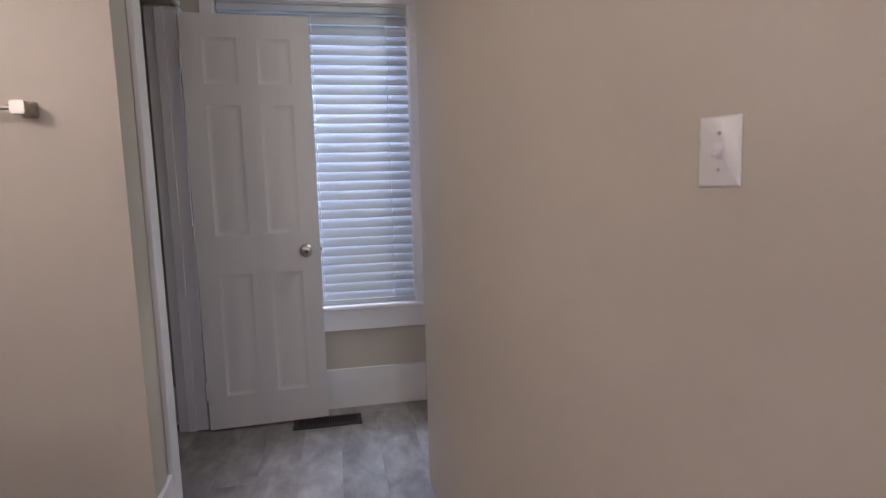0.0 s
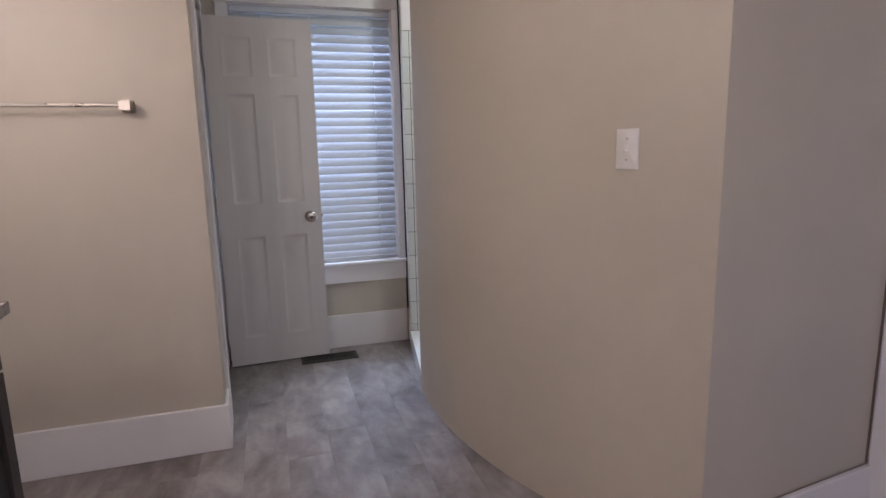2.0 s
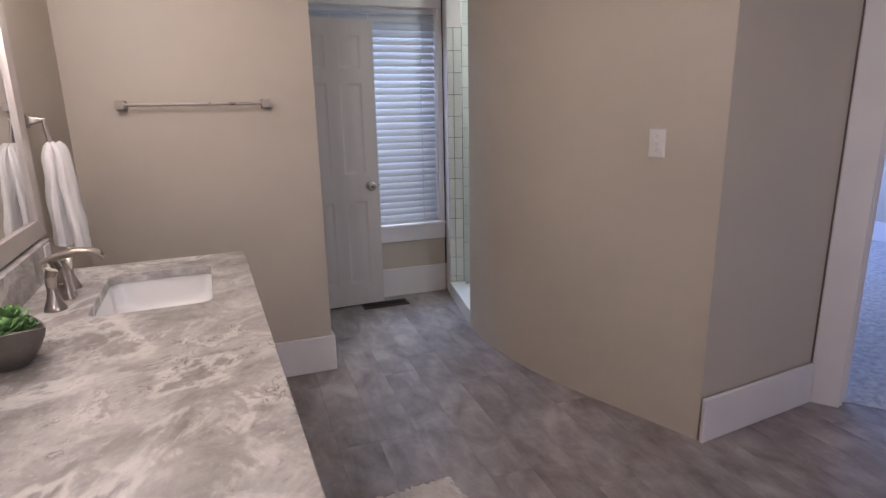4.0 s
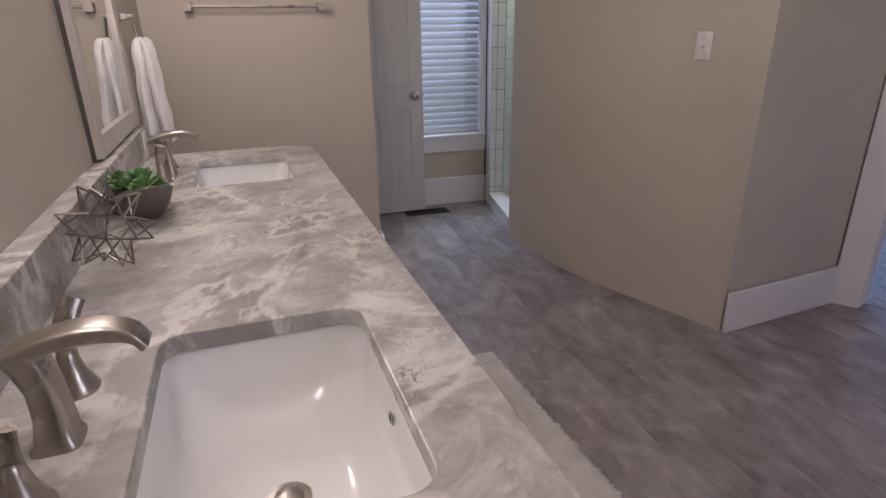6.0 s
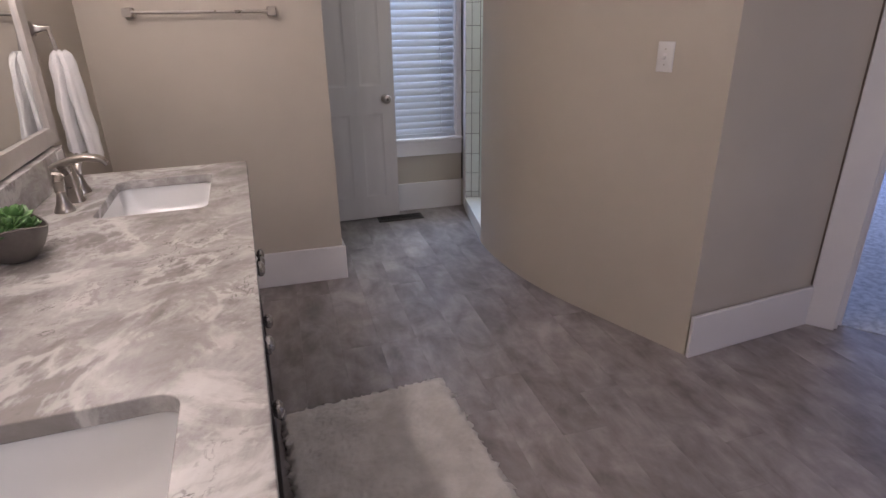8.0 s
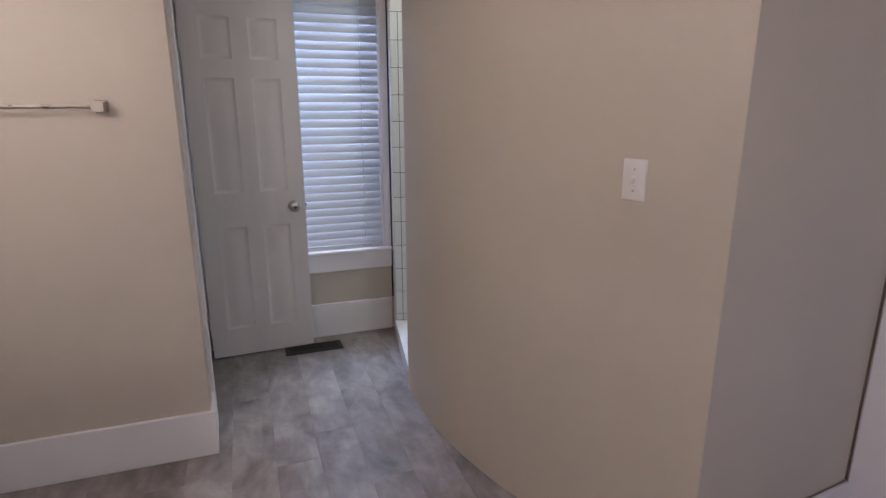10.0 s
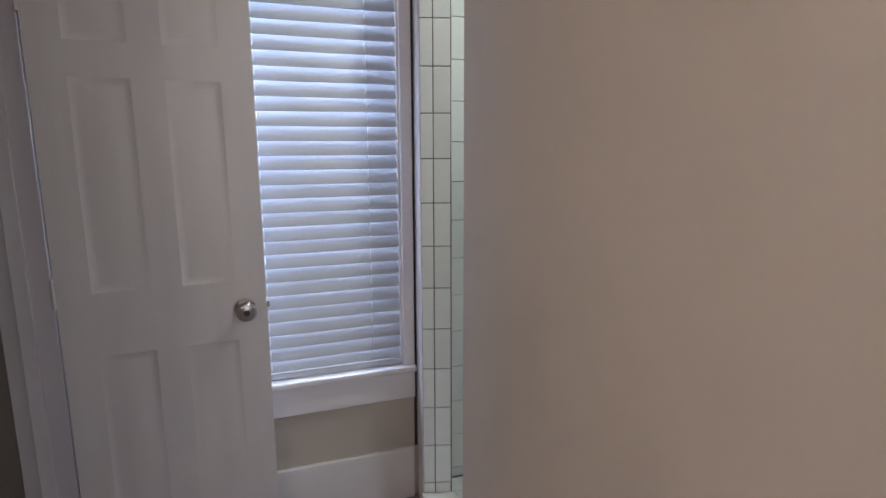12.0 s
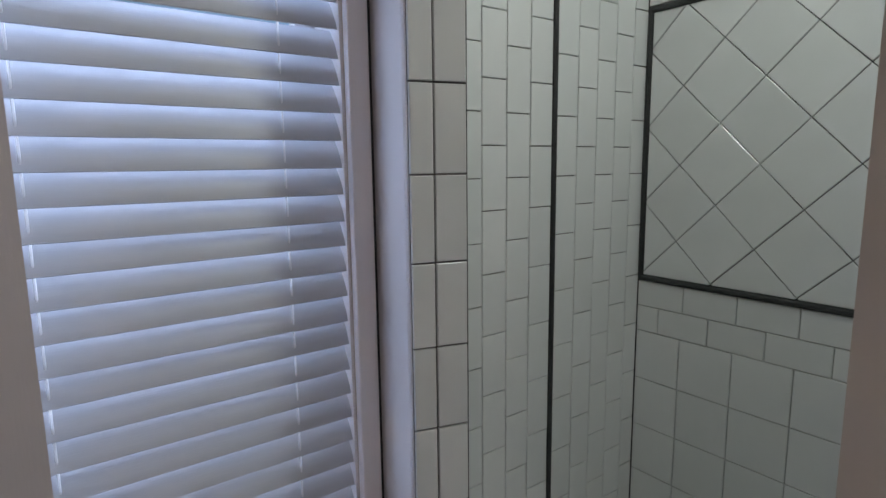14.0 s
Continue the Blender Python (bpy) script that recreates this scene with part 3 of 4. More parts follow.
def six_panel_door():
    """Built along x from the hinge edge; its shown face looks to -y."""
    a = math.atan2(0.034, 0.597)
    d = empty("closet_door", pose(-0.083, 3.137, 0.012, 0, 0, math.degrees(a)), "white six-panel closet door standing open", "door")
    W, Hd, T = 0.582, 2.008, 0.035
    cols = ((0.091, 0.247), (0.335, 0.489))
    rows = ((0.168, 0.778), (0.974, 1.592), (1.690, 1.902))
    bm = bmesh.new()
    xs = [0, *cols[0], *cols[1], W]
    zs = [0, *rows[0], *rows[1], *rows[2], Hd]
    for face, y in ((0, 0.0), (1, T)):
        for i in range(5):
            for j in range(7):
                if i % 2 == 1 and j % 2 == 1:
                    continue
                q = [(xs[i], y, zs[j]), (xs[i + 1], y, zs[j]), (xs[i + 1], y, zs[j + 1]), (xs[i], y, zs[j + 1])]
                bm.faces.new([bm.verts.new(p) for p in q])
    for q in ([(0, 0, 0), (0, T, 0), (0, T, Hd), (0, 0, Hd)], [(W, 0, 0), (W, T, 0), (W, T, Hd), (W, 0, Hd)], [(0, 0, Hd), (W, 0, Hd), (W, T, Hd), (0, T, Hd)], [(0, 0, 0), (W, 0, 0), (W, T, 0), (0, T, 0)]):
        bm.faces.new([bm.verts.new(p) for p in q])
    bmesh.ops.remove_doubles(bm, verts=bm.verts, dist=1e-5)
    part("door_slab", bm, M_DOOR, d)
    for c in cols:
        for r in rows:
            bm = panel_field(bmesh.new(), c[0], c[1], r[0], r[1], 0.0)
            part("door_panel", bm, M_DOOR, d, smooth=True, sharp=60)
            bm = bmesh.new()
            rings = [[(c[0] + k, T - q, r[0] + k), (c[1] - k, T - q, r[0] + k), (c[1] - k, T - q, r[1] - k), (c[0] + k, T - q, r[1] - k)] for k, q in ((0.0, 0.0), (0.010, 0.007), (0.042, 0.0015))]
            part("door_panel", loft(rings, cap0=False, bm=bm), M_DOOR, d)
    for side in (-1, 1):
        k = part("door_knob", lathe([(0.031, 0.0), (0.032, 0.004), (0.024, 0.009), (0.012, 0.012), (0.011, 0.030), (0.020, 0.036), (0.030, 0.046), (0.032, 0.056), (0.026, 0.066), (0.013, 0.070)], 28), M_NICKEL, d, "brushed nickel round knob", smooth=True)
        k.matrix_local = pose(W - 0.068, 0 if side < 0 else T, 0.883, 90 if side < 0 else -90, 0, 0)
        b = part("key_button", lathe([(0.0095, 0.0), (0.0095, 0.0025), (0.006, 0.003)], 14), M_DARKEDGE, k)
        b.location = (0, 0, 0.0695)
    part("latch_plate", boxes((W, W + 0.0015, 0.006, 0.029, 0.853, 0.913), (W + 0.0015, W + 0.010, 0.012, 0.023, 0.874, 0.892)), M_NICKEL, d)
    for z in (0.20, 0.98, 1.80):
        bm = tube([(-0.005, 0.004, z - 0.045), (-0.005, 0.004, z + 0.045)], 0.006, 10)
        box(bm, -0.002, 0.0, 0.004, 0.032, z - 0.044, z + 0.044)
        part("hinge", bm, M_DOOR, d, "painted hinge")
    return d


six_panel_door()


# ---- floor register ----
def floor_register():
    r = empty("floor_register", pose(0.492, 3.122, 0.0), "dark bronze floor vent register with slots", "floor vent")
    L, Wd = 0.345, 0.128
    part("frame", boxes((-L / 2, L / 2, -Wd / 2, -Wd / 2 + 0.018, 0, 0.006), (-L / 2, L / 2, Wd / 2 - 0.018, Wd / 2, 0, 0.006), (-L / 2, -L / 2 + 0.02, -Wd / 2 + 0.018, Wd / 2 - 0.018, 0, 0.006), (L / 2 - 0.02, L / 2, -Wd / 2 + 0.018, Wd / 2 - 0.018, 0, 0.006)), M_BRONZE, r, bevel=0.0015)
    # dark sheet in place of the shaded duct under the louvers
    part("duct_shade", boxes((-L / 2 + 0.02, L / 2 - 0.02, -Wd / 2 + 0.018, Wd / 2 - 0.018, 0.0, 0.0015)), M_HOLE, r)
    first = part("louver", boxes((-0.002, 0.002, -Wd / 2 + 0.018, Wd / 2 - 0.018, 0.0015, 0.0055)), M_BRONZE, r)
    n = 22
    for i in range(n):
        o = first if i == 0 else new("louver", first.data)
        o.parent = r
        o.location = (-L / 2 + 0.028 + i * (L - 0.056) / (n - 1), 0, 0)
    part("divider", boxes((-L / 2 + 0.02, L / 2 - 0.02, -0.003, 0.003, 0.0016, 0.0058)), M_BRONZE, r)


floor_register()


# ---- light switch on the curved wall ----
def wall_frame(s):
    """Pose on the curved wall s metres from its corner: x along it, z out of it."""
    i = s / STEP
    k = min(int(i), 33)
    p = CURVE[k].lerp(CURVE[k + 1], i - k)
    d = (CURVE[k + 1] - CURVE[k]).normalized()
    n = Vector((-d.y, d.x))
    return p, d, n


def light_switch():
    p, d, n = wall_frame(0.275)
    m = Matrix(((-d.x, 0, n.x, p.x), (-d.y, 0, n.y, p.y), (0, 1, 0, 1.262), (0, 0, 0, 1)))
    s = empty("light_switch", m, "white toggle light switch on the curved wall", "light switch")
    part("plate", loft([round_rect(0, 0, 0.072, 0.117, 0.004, 0.0), round_rect(0, 0, 0.072, 0.117, 0.004, 0.003), round_rect(0, 0, 0.066, 0.111, 0.004, 0.006)]), M_PLASTIC, s, smooth=True)
    part("toggle_surround", boxes((-0.0075, 0.0075, -0.0145, 0.0145, 0.006, 0.0072)), M_TRIM, s)
    t = part("toggle", loft([[(-0.005, -0.005, 0), (0.005, -0.005, 0), (0.005, 0.005, 0), (-0.005, 0.005, 0)], [(-0.004, -0.003, 0.016), (0.004, -0.003, 0.016), (0.004, 0.003, 0.016), (-0.004, 0.003, 0.016)]]), M_PLASTIC, s)
    t.matrix_local = pose(0, 0, 0.006, 28, 0, 0)
    for y in (0.030, -0.030):
        b = part("screw", lathe([(0.0032, 0.0), (0.003, 0.0011), (0.0015, 0.0014)], 10), M_NICKEL, s)
        b.location = (0, y, 0.006)


light_switch()


# ---- towel bar ----
def towel_bar():
    x0, x1, z = -0.915, -0.285, 1.462
    t = empty("towel_bar", pose(x0, TOWEL_Y, z), "brushed nickel towel bar with square posts", "towel bar")
    ln = x1 - x0
    for x in (0, ln):
        p = part("post", loft([round_rect(0, 0, 0.045, 0.045, 0.006, 0), round_rect(0, 0, 0.045, 0.045, 0.006, 0.008), round_rect(0, 0, 0.034, 0.034, 0.006, 0.018), round_rect(0, 0, 0.030, 0.030, 0.006, 0.040), round_rect(0, 0, 0.038, 0.038, 0.006, 0.052), round_rect(0, 0, 0.038, 0.038, 0.006, 0.074)], bm=None), M_NICKEL, t, smooth=True, sharp=30)
        p.matrix_local = pose(x, 0, 0, 90, 0, 0)
    part("bar", boxes((0.0, ln, -0.070, -0.056, -0.0070, 0.0070)), M_NICKEL, t, bevel=0.0055)


towel_bar()


# ---- vanity ----
CT = 0.917           # top of the counter
VL = 2.08            # length of the vanity
SINKS = (-0.362, -1.722)
SU, SV, SUC = 0.300, 0.425, 0.345   # sink opening across, along, its middle


def vanity():
    v = empty("bathroom_vanity", VANITY, "dark espresso double vanity cabinet with shaker fronts", "vanity")
    F = 0.572
    part("carcass", boxes((-0.028, F - 0.02, -VL + 0.012, -VL + 0.030, 0.10, CT - 0.033), (-0.028, F - 0.02, -0.030, -0.012, 0.10, CT - 0.033), (-0.028, F - 0.02, -VL + 0.030, -0.030, 0.10, 0.118), (-0.028, -0.020, -VL + 0.030, -0.030, 0.118, CT - 0.033), (F - 0.02, F, -VL + 0.012, -0.012, 0.10, CT - 0.033)), M_ESPRESSO, v)
    part("toe_kick", boxes((0.0, F - 0.06, -VL + 0.02, -0.02, 0.0, 0.10)), M_ESPRESSO, v)

    def front(kind, v0, v1, z0, z1):
        bm = bmesh.new()
        f = 0.052 if kind == "door" else 0.036
        box(bm, F, F + 0.020, v0, v0 + f, z0, z1)
        box(bm, F, F + 0.020, v1 - f, v1, z0, z1)
        box(bm, F, F + 0.020, v0 + f, v1 - f, z0, z0 + f)
        box(bm, F, F + 0.020, v0 + f, v1 - f, z1 - f, z1)
        o = part(kind, bm, M_ESPRESSO, v, bevel=0.0015)
        part("inset_panel", boxes((F, F + 0.009, v0 + f, v1 - f, z0 + f, z1 - f)), M_ESPRESSO, o)
        return o

    def knob(o, vv, z):
        k = part("knob", lathe([(0.009, 0.0), (0.0095, 0.003), (0.005, 0.006), (0.005, 0.012), (0.014, 0.017), (0.0205, 0.024), (0.0205, 0.031), (0.014, 0.037), (0.005, 0.0395)], 20), M_GLASSKNOB, o, "smoky glass knob", smooth=True)
        k.matrix_local = Matrix.Translation((F + 0.020, vv, z)) @ pose(0, 0, 0, 0, 90, 0)

    top = CT - 0.045
    for c in SINKS:
        for v0, v1, kv in ((c - 0.325, c - 0.003, c - 0.035), (c + 0.003, c + 0.325, c + 0.035)):
            knob(front("door", v0, v1, 0.125, 0.742), kv, 0.650)
        front("drawer", c - 0.325, c + 0.325, 0.750, top)
    m = (SINKS[0] + SINKS[1]) / 2
    for z0, z1 in ((0.125, 0.556), (0.564, 0.742), (0.750, top)):
        o = front("drawer", m - 0.345, m + 0.345, z0, z1)
        knob(o, m - 0.20, (z0 + z1) / 2)
        knob(o, m + 0.20, (z0 + z1) / 2)
    return v


vanity()


def hole_slab(outer, holes, z0, z1):
    """A slab with openings: filled top and bottom, walled edges."""
    bm = bmesh.new()
    loops = []
    for pts in (outer, *holes):
        vs = [bm.verts.new((p[0], p[1], z1)) for p in pts]
        loops.append([bm.edges.new((vs[i], vs[(i + 1) % len(vs)])) for i in range(len(vs))])
    bmesh.ops.triangle_fill(bm, use_beauty=True, use_dissolve=False, edges=[e for l in loops for e in l])
    top = list(bm.faces)
    ret = bmesh.ops.extrude_face_region(bm, geom=top)
    vs = [g for g in ret["geom"] if isinstance(g, bmesh.types.BMVert)]
    bmesh.ops.translate(bm, verts=vs, vec=(0, 0, z0 - z1))
    return bm


def countertop():
    c = empty("countertop", VANITY, "polished grey granite countertop with two sink openings", "countertop")
    outer = [(-0.029, -VL, 0), (0.615, -VL, 0), (0.615, 0.0, 0), (-0.029, 0.0, 0)]
    holes = [round_rect(SUC, s, SU, SV, 0.035, 0)[::-1] for s in SINKS]
    part("slab", hole_slab(outer, holes, CT - 0.032, CT), M_GRANITE, c, bevel=0.0025)
    o = part("outlet_plate", boxes((0.018, 0.0225, -0.100, -0.030, CT + 0.008, CT + 0.104)), M_PLASTIC, c, "white outlet plate", bevel=0.0015)
    for z in (CT + 0.036, CT + 0.076):
        part("socket", boxes((0.0225, 0.0235, -0.080, -0.050, z - 0.013, z + 0.013)), M_TRIM, o, bevel=0.0004)
    part("backsplash", boxes((-0.029, 0.018, -VL, 0.0, CT + 0.0005, CT + 0.110)), M_GRANITE, c, "granite backsplash", bevel=0.0025)


countertop()


def sink(v):
    s = empty("undermount_sink", VANITY @ pose(SUC, v, CT - 0.032), "white porcelain rectangular undermount sink", "sink", "sinks in the vanity")
    rings = [round_rect(0, 0, SU + 0.06, SV + 0.06, 0.05, 0.0, 10), round_rect(0, 0, SU + 0.012, SV + 0.012, 0.04, 0.0, 10)]
    # steep upper walls that sweep into the floor on a broad fillet
    for inset, z, r in ((0.0, -0.004, 0.040), (0.003, -0.030, 0.043), (0.007, -0.052, 0.047)):
        rings.append(round_rect(0, 0, SU + 0.010 - 2 * inset, SV + 0.010 - 2 * inset, r, z, 10))
    for k in range(1, 13):
        q = math.pi / 2 * k / 12
        inset, z = 0.007 + 0.078 * (1 - math.cos(q)) , -0.052 - 0.078 * math.sin(q)
        corner = min(0.047 + 0.070 * math.sin(q) ** 1.5, SU / 2 + 0.003 - inset)
        rings.append(round_rect(0, 0, SU + 0.010 - 2 * inset, SV + 0.010 - 2 * inset, corner, z, 10))
    for g, z in ((0.09, -0.1345), (0.055, -0.1365)):
        rings.append(round_rect(0, 0, g, g, g / 2 - 0.001, z, 10))
    part("basin", loft(rings, cap0=False), M_PORCELAIN, s, smooth=True, sharp=80)
    d = part("drain", lathe([(0.024, 0.0), (0.030, 0.001), (0.031, 0.004), (0.020, 0.005), (0.019, 0.009), (0.010, 0.012), (0.003, 0.0125)], 24), M_NICKEL, s, "brushed nickel pop-up drain", smooth=True)
    d.location = (0, 0, -0.1375)
    o = part("overflow", lathe([(0.0075, 0.0), (0.010, 0.001), (0.010, 0.003), (0.0075, 0.0032)], 18), M_NICKEL, s)
    o.matrix_local = pose(SU / 2 - 0.001, 0.0, -0.043, 0, -90, 0)
    # dark disc in place of the shade inside the overflow
    h = part("overflow_shade", lathe([(0.007, 0.0), (0.007, 0.0034)], 16), M_HOLE, s)
    h.matrix_local = pose(SU / 2 - 0.001, 0.0, -0.043, 0, -90, 0)


for s in SINKS:
    sink(s)


def faucet(v):
    f = empty("widespread_faucet", VANITY @ pose(0.112, v, CT), "brushed nickel arched faucet with two lever handles", "faucet", "faucets at the sinks")
    # spout: waisted column and broad flat arch
    rings = []
    ctrl = ((0.000, 0.0, 0.026, 0.026), (0.0, 0.006, 0.026, 0.026), (0.001, 0.012, 0.021, 0.023), (0.003, 0.05, 0.0165, 0.021), (0.002, 0.09, 0.0150, 0.0205), (-0.004, 0.125, 0.0170, 0.0215), (-0.012, 0.146, 0.021, 0.0225))
    low = 0.82
    for u, z, a, b in ctrl:
        rings.append([(u + p[0], p[1], z * low) for p in round_rect(0, 0, 2 * a, 2 * b, min(a, b) * 0.55, 0, 5)])
    part("spout_column", loft(rings), M_NICKEL, f, smooth=True, sharp=50)
    path = curve_points(((-0.040, 0, 0.110), (-0.005, 0, 0.122), (0.045, 0, 0.130), (0.078, 0, 0.127), (0.098, 0, 0.119), (0.108, 0, 0.105)), 8)
    rings = []
    for i, p in enumerate(path):
        q = i / (len(path) - 1)
        d = (path[min(i + 1, len(path) - 1)] - path[max(i - 1, 0)]).normalized()
        n = Vector((-d.z, 0, d.x))
        w, h = 0.0225 - 0.004 * q, 0.0055 + 0.0045 * math.sin(math.pi * min(1, q * 1.15))
        rings.append([tuple(p + Vector((0, 1, 0)) * r[0] + n * r[1]) for r in round_rect(0, 0, 2 * w, 2 * h, h * 0.75, 0, 4)])
    part("spout_arch", loft(rings), M_NICKEL, f, smooth=True, sharp=50)
    for side in (-1, 1):
        h = part("handle", lathe([(0.027, 0.0), (0.0275, 0.004), (0.024, 0.012), (0.017, 0.028), (0.0125, 0.046), (0.0115, 0.056), (0.008, 0.060)], 24), M_NICKEL, f, smooth=True)
        h.location = (-0.004, side * 0.105, 0)
        path = curve_points(((0.0, 0, 0.050), (0.001, side * 0.004, 0.072), (0.006, side * 0.014, 0.096), (0.014, side * 0.028, 0.116)), 6)
        part("lever", tube(path, [0.0125 + 0.002 * i / (len(path) - 1) for i in range(len(path))], 12, flat=0.36, up=(0, 1, 0.2)), M_NICKEL, h, smooth=True)


for s in SINKS:
    faucet(s)


# ---- mirror ----
def framed_mirror(v0, v1, z0, z1):
    m = empty("framed_mirror", VANITY @ pose(-0.031, 0, 0), "wall mirror in a broad silver frame above the backsplash", "mirror")
    f, t = 0.056, 0.030

    def rail(name, pts):
        bm = bmesh.new()
        back = [bm.verts.new((0.002, a, b)) for a, b in pts]
        inner = 0.026
        front = [bm.verts.new((t if k in (0, 1) else inner, a, b)) for k, (a, b) in enumerate(pts)]
        bm.faces.new(back)
        bm.faces.new(front)
        for i in range(4):
            bm.faces.new((back[i], back[(i + 1) % 4], front[(i + 1) % 4], front[i]))
        return part(name, bm, M_FRAME, m, bevel=0.002)

    o = [(v0, z0), (v1, z0), (v1, z1), (v0, z1)]
    i = [(v0 + f, z0 + f), (v1 - f, z0 + f), (v1 - f, z1 - f), (v0 + f, z1 - f)]
    rail("frame_bottom", [o[0], o[1], i[1], i[0]])
    rail("frame_side", [o[1], o[2], i[2], i[1]])
    rail("frame_top", [o[2], o[3], i[3], i[2]])
    rail("frame_side", [o[3], o[0], i[0], i[3]])
    part("frame_edge", boxes((0.001, 0.012, v0 - 0.003, v0 - 0.0005, z0 - 0.003, z1), (0.001, 0.020, v0 - 0.003, v1, z0 - 0.006, z0 - 0.0015)), M_DARKEDGE, m, "dark frame edge")
    part("glass", boxes((0.004, 0.016, v0 + f - 0.004, v1 - f + 0.004, z0 + f - 0.004, z1 - f + 0.004)), M_MIRROR, m, "silvered mirror glass")


framed_mirror(-0.645, 0.055, CT + 0.117, 1.80)


# ---- towel ring with towel ----
def towel_ring():
    r = empty("towel_ring", VANITY @ pose(-0.025, 0.145, 1.405), "brushed nickel towel ring on the wall", "towel ring")
    p = part("post", loft([round_rect(0, 0, 0.050, 0.050, 0.006, 0), round_rect(0, 0, 0.050, 0.050, 0.006, 0.006), round_rect(0, 0, 0.030, 0.030, 0.006, 0.016), round_rect(0, 0, 0.016, 0.018, 0.004, 0.045), round_rect(0, 0, 0.018, 0.018, 0.004, 0.062)]), M_NICKEL, r, smooth=True, sharp=35)
    p.matrix_local = pose(0, 0, 0, 0, 90, 0)
    path = curve_points(((0.055, 0.0, 0.0), (0.056, -0.008, -0.008), (0.060, -0.012, -0.05), (0.064, -0.010, -0.098), (0.065, 0.0, -0.106), (0.064, 0.010, -0.098), (0.060, 0.012, -0.05), (0.056, 0.008, -0.008), (0.055, 0.0, 0.0)), 6)
    part("ring", tube(path, 0.005, 10, up=(1, 0, 0)), M_NICKEL, r, smooth=True)


def hand_towel():
    t = empty("hand_towel", VANITY @ pose(0.045, 0.145, 1.297), "white terry hand towel hanging through the ring", "towel")
    for name, du, length, lean in (("back_fall", -0.014, 0.318, -0.006), ("front_fall", 0.015, 0.345, 0.022)):
        bm = bmesh.new()
        rings = []
        for j in range(44):
            q = j / 43
            z = 0.034 - q * (length + 0.034)
            spread = 1 - math.exp(-q * 3.2)
            w = (0.036 + 0.030 * spread) * min(1, 0.55 + 14 * q)
            h = (0.0165 + 0.0075 * spread) * min(1, 0.6 + 12 * q) + 0.0015 * math.sin(q * 17 + du * 90)
            hem = 0.0022 if 0.78 < q < 0.90 else 0.0
            u0 = du * min(1, 0.35 + q * 5) + lean * q + 0.002 * math.sin(9 * q + du * 50)
            ring = []
            for i in range(40):
                a = 2 * math.pi * i / 40
                # soft pleats that open towards the hem
                fold = 1 + (0.26 - 0.10 * q) * math.sin(4 * a + 1.6 * q + du * 60) + 0.12 * math.sin(9 * a - 2.2 * q + du * 30)
                rough = 0.0014 * noise.noise((i * 0.9, j * 0.7, du * 40)) - hem
                ring.append((u0 + (h * fold + rough) * math.cos(a), w * math.sin(a) * (1 + 0.06 * math.sin(5 * q + i)), z + 0.004 * math.sin(2 * a + du * 40)))
            rings.append(ring)
        part(name, loft(rings, bm=bm), M_TOWEL, t, smooth=True, sharp=80)


towel_ring()
hand_towel()


# ---- bowl with succulents ----
def planter(u, v):
    b = empty("succulent_bowl", VANITY @ pose(u, v, CT, 0, 0, 24), "dark clay bowl of green succulents on the counter", "planter")
    rings = []
    for r, z in ((0.040, 0.0), (0.052, 0.004), (0.074, 0.030), (0.088, 0.060), (0.093, 0.080), (0.088, 0.081), (0.080, 0.062)):
        ring = []
        for i in range(36):
            a = 2 * math.pi * i / 36
            lift = 0.016 * math.cos(2 * a) * (z / 0.08)
            ring.append((r * 0.80 * math.cos(a), r * 1.18 * math.sin(a), z - lift * 0.8))
        rings.append(ring)
    part("bowl", loft(rings), M_POT, b, smooth=True, sharp=60)
    part("soil", lathe([(0.066, 0.050), (0.066, 0.058), (0.03, 0.062)], 20), M_SOIL, b)
    rnd = random.Random(7)

    def leaf_mesh(ln, wd, th):
        bm = bmesh.new()
        rings = []
        for q, s in ((0.0, 0.35), (0.25, 0.8), (0.55, 1.0), (0.8, 0.75), (0.95, 0.3), (1.0, 0.06)):
            rings.append([(wd * s * math.cos(2 * math.pi * k / 8), ln * q, th * s * math.sin(2 * math.pi * k / 8) + 0.25 * ln * q * q) for k in range(8)])
        return loft(rings, bm=bm)

    for x, y, size in ((0.0, -0.052, 1.0), (0.016, 0.012, 1.2), (-0.020, 0.058, 0.95), (0.030, 0.070, 0.8), (-0.036, -0.012, 0.85), (0.034, -0.040, 0.75), (-0.022, -0.080, 0.7)):
        proto = part("leaf", leaf_mesh(0.034 * size, 0.0125 * size, 0.0045 * size), M_LEAF, b, smooth=True)
        firstone = True
        for ring, (n, tilt) in enumerate(((8, 12), (7, 34), (5, 58), (3, 76))):
            for k in range(n):
                o = proto if firstone else new("leaf", proto.data)
                firstone = False
                o.parent = b
                yaw = 360 * k / n + ring * 27 + rnd.uniform(-8, 8)
                s = 1.05 - 0.16 * ring + rnd.uniform(-0.06, 0.06)
                o.matrix_local = Matrix.Translation((x, y, 0.066 + 0.013 * size + 0.004 * ring)) @ pose(0, 0, 0, 0, 0, yaw) @ pose(0, 0.003, 0, tilt + rnd.uniform(-7, 7), 0, 0) @ Matrix.Scale(s, 4)


planter(0.092, -0.82)


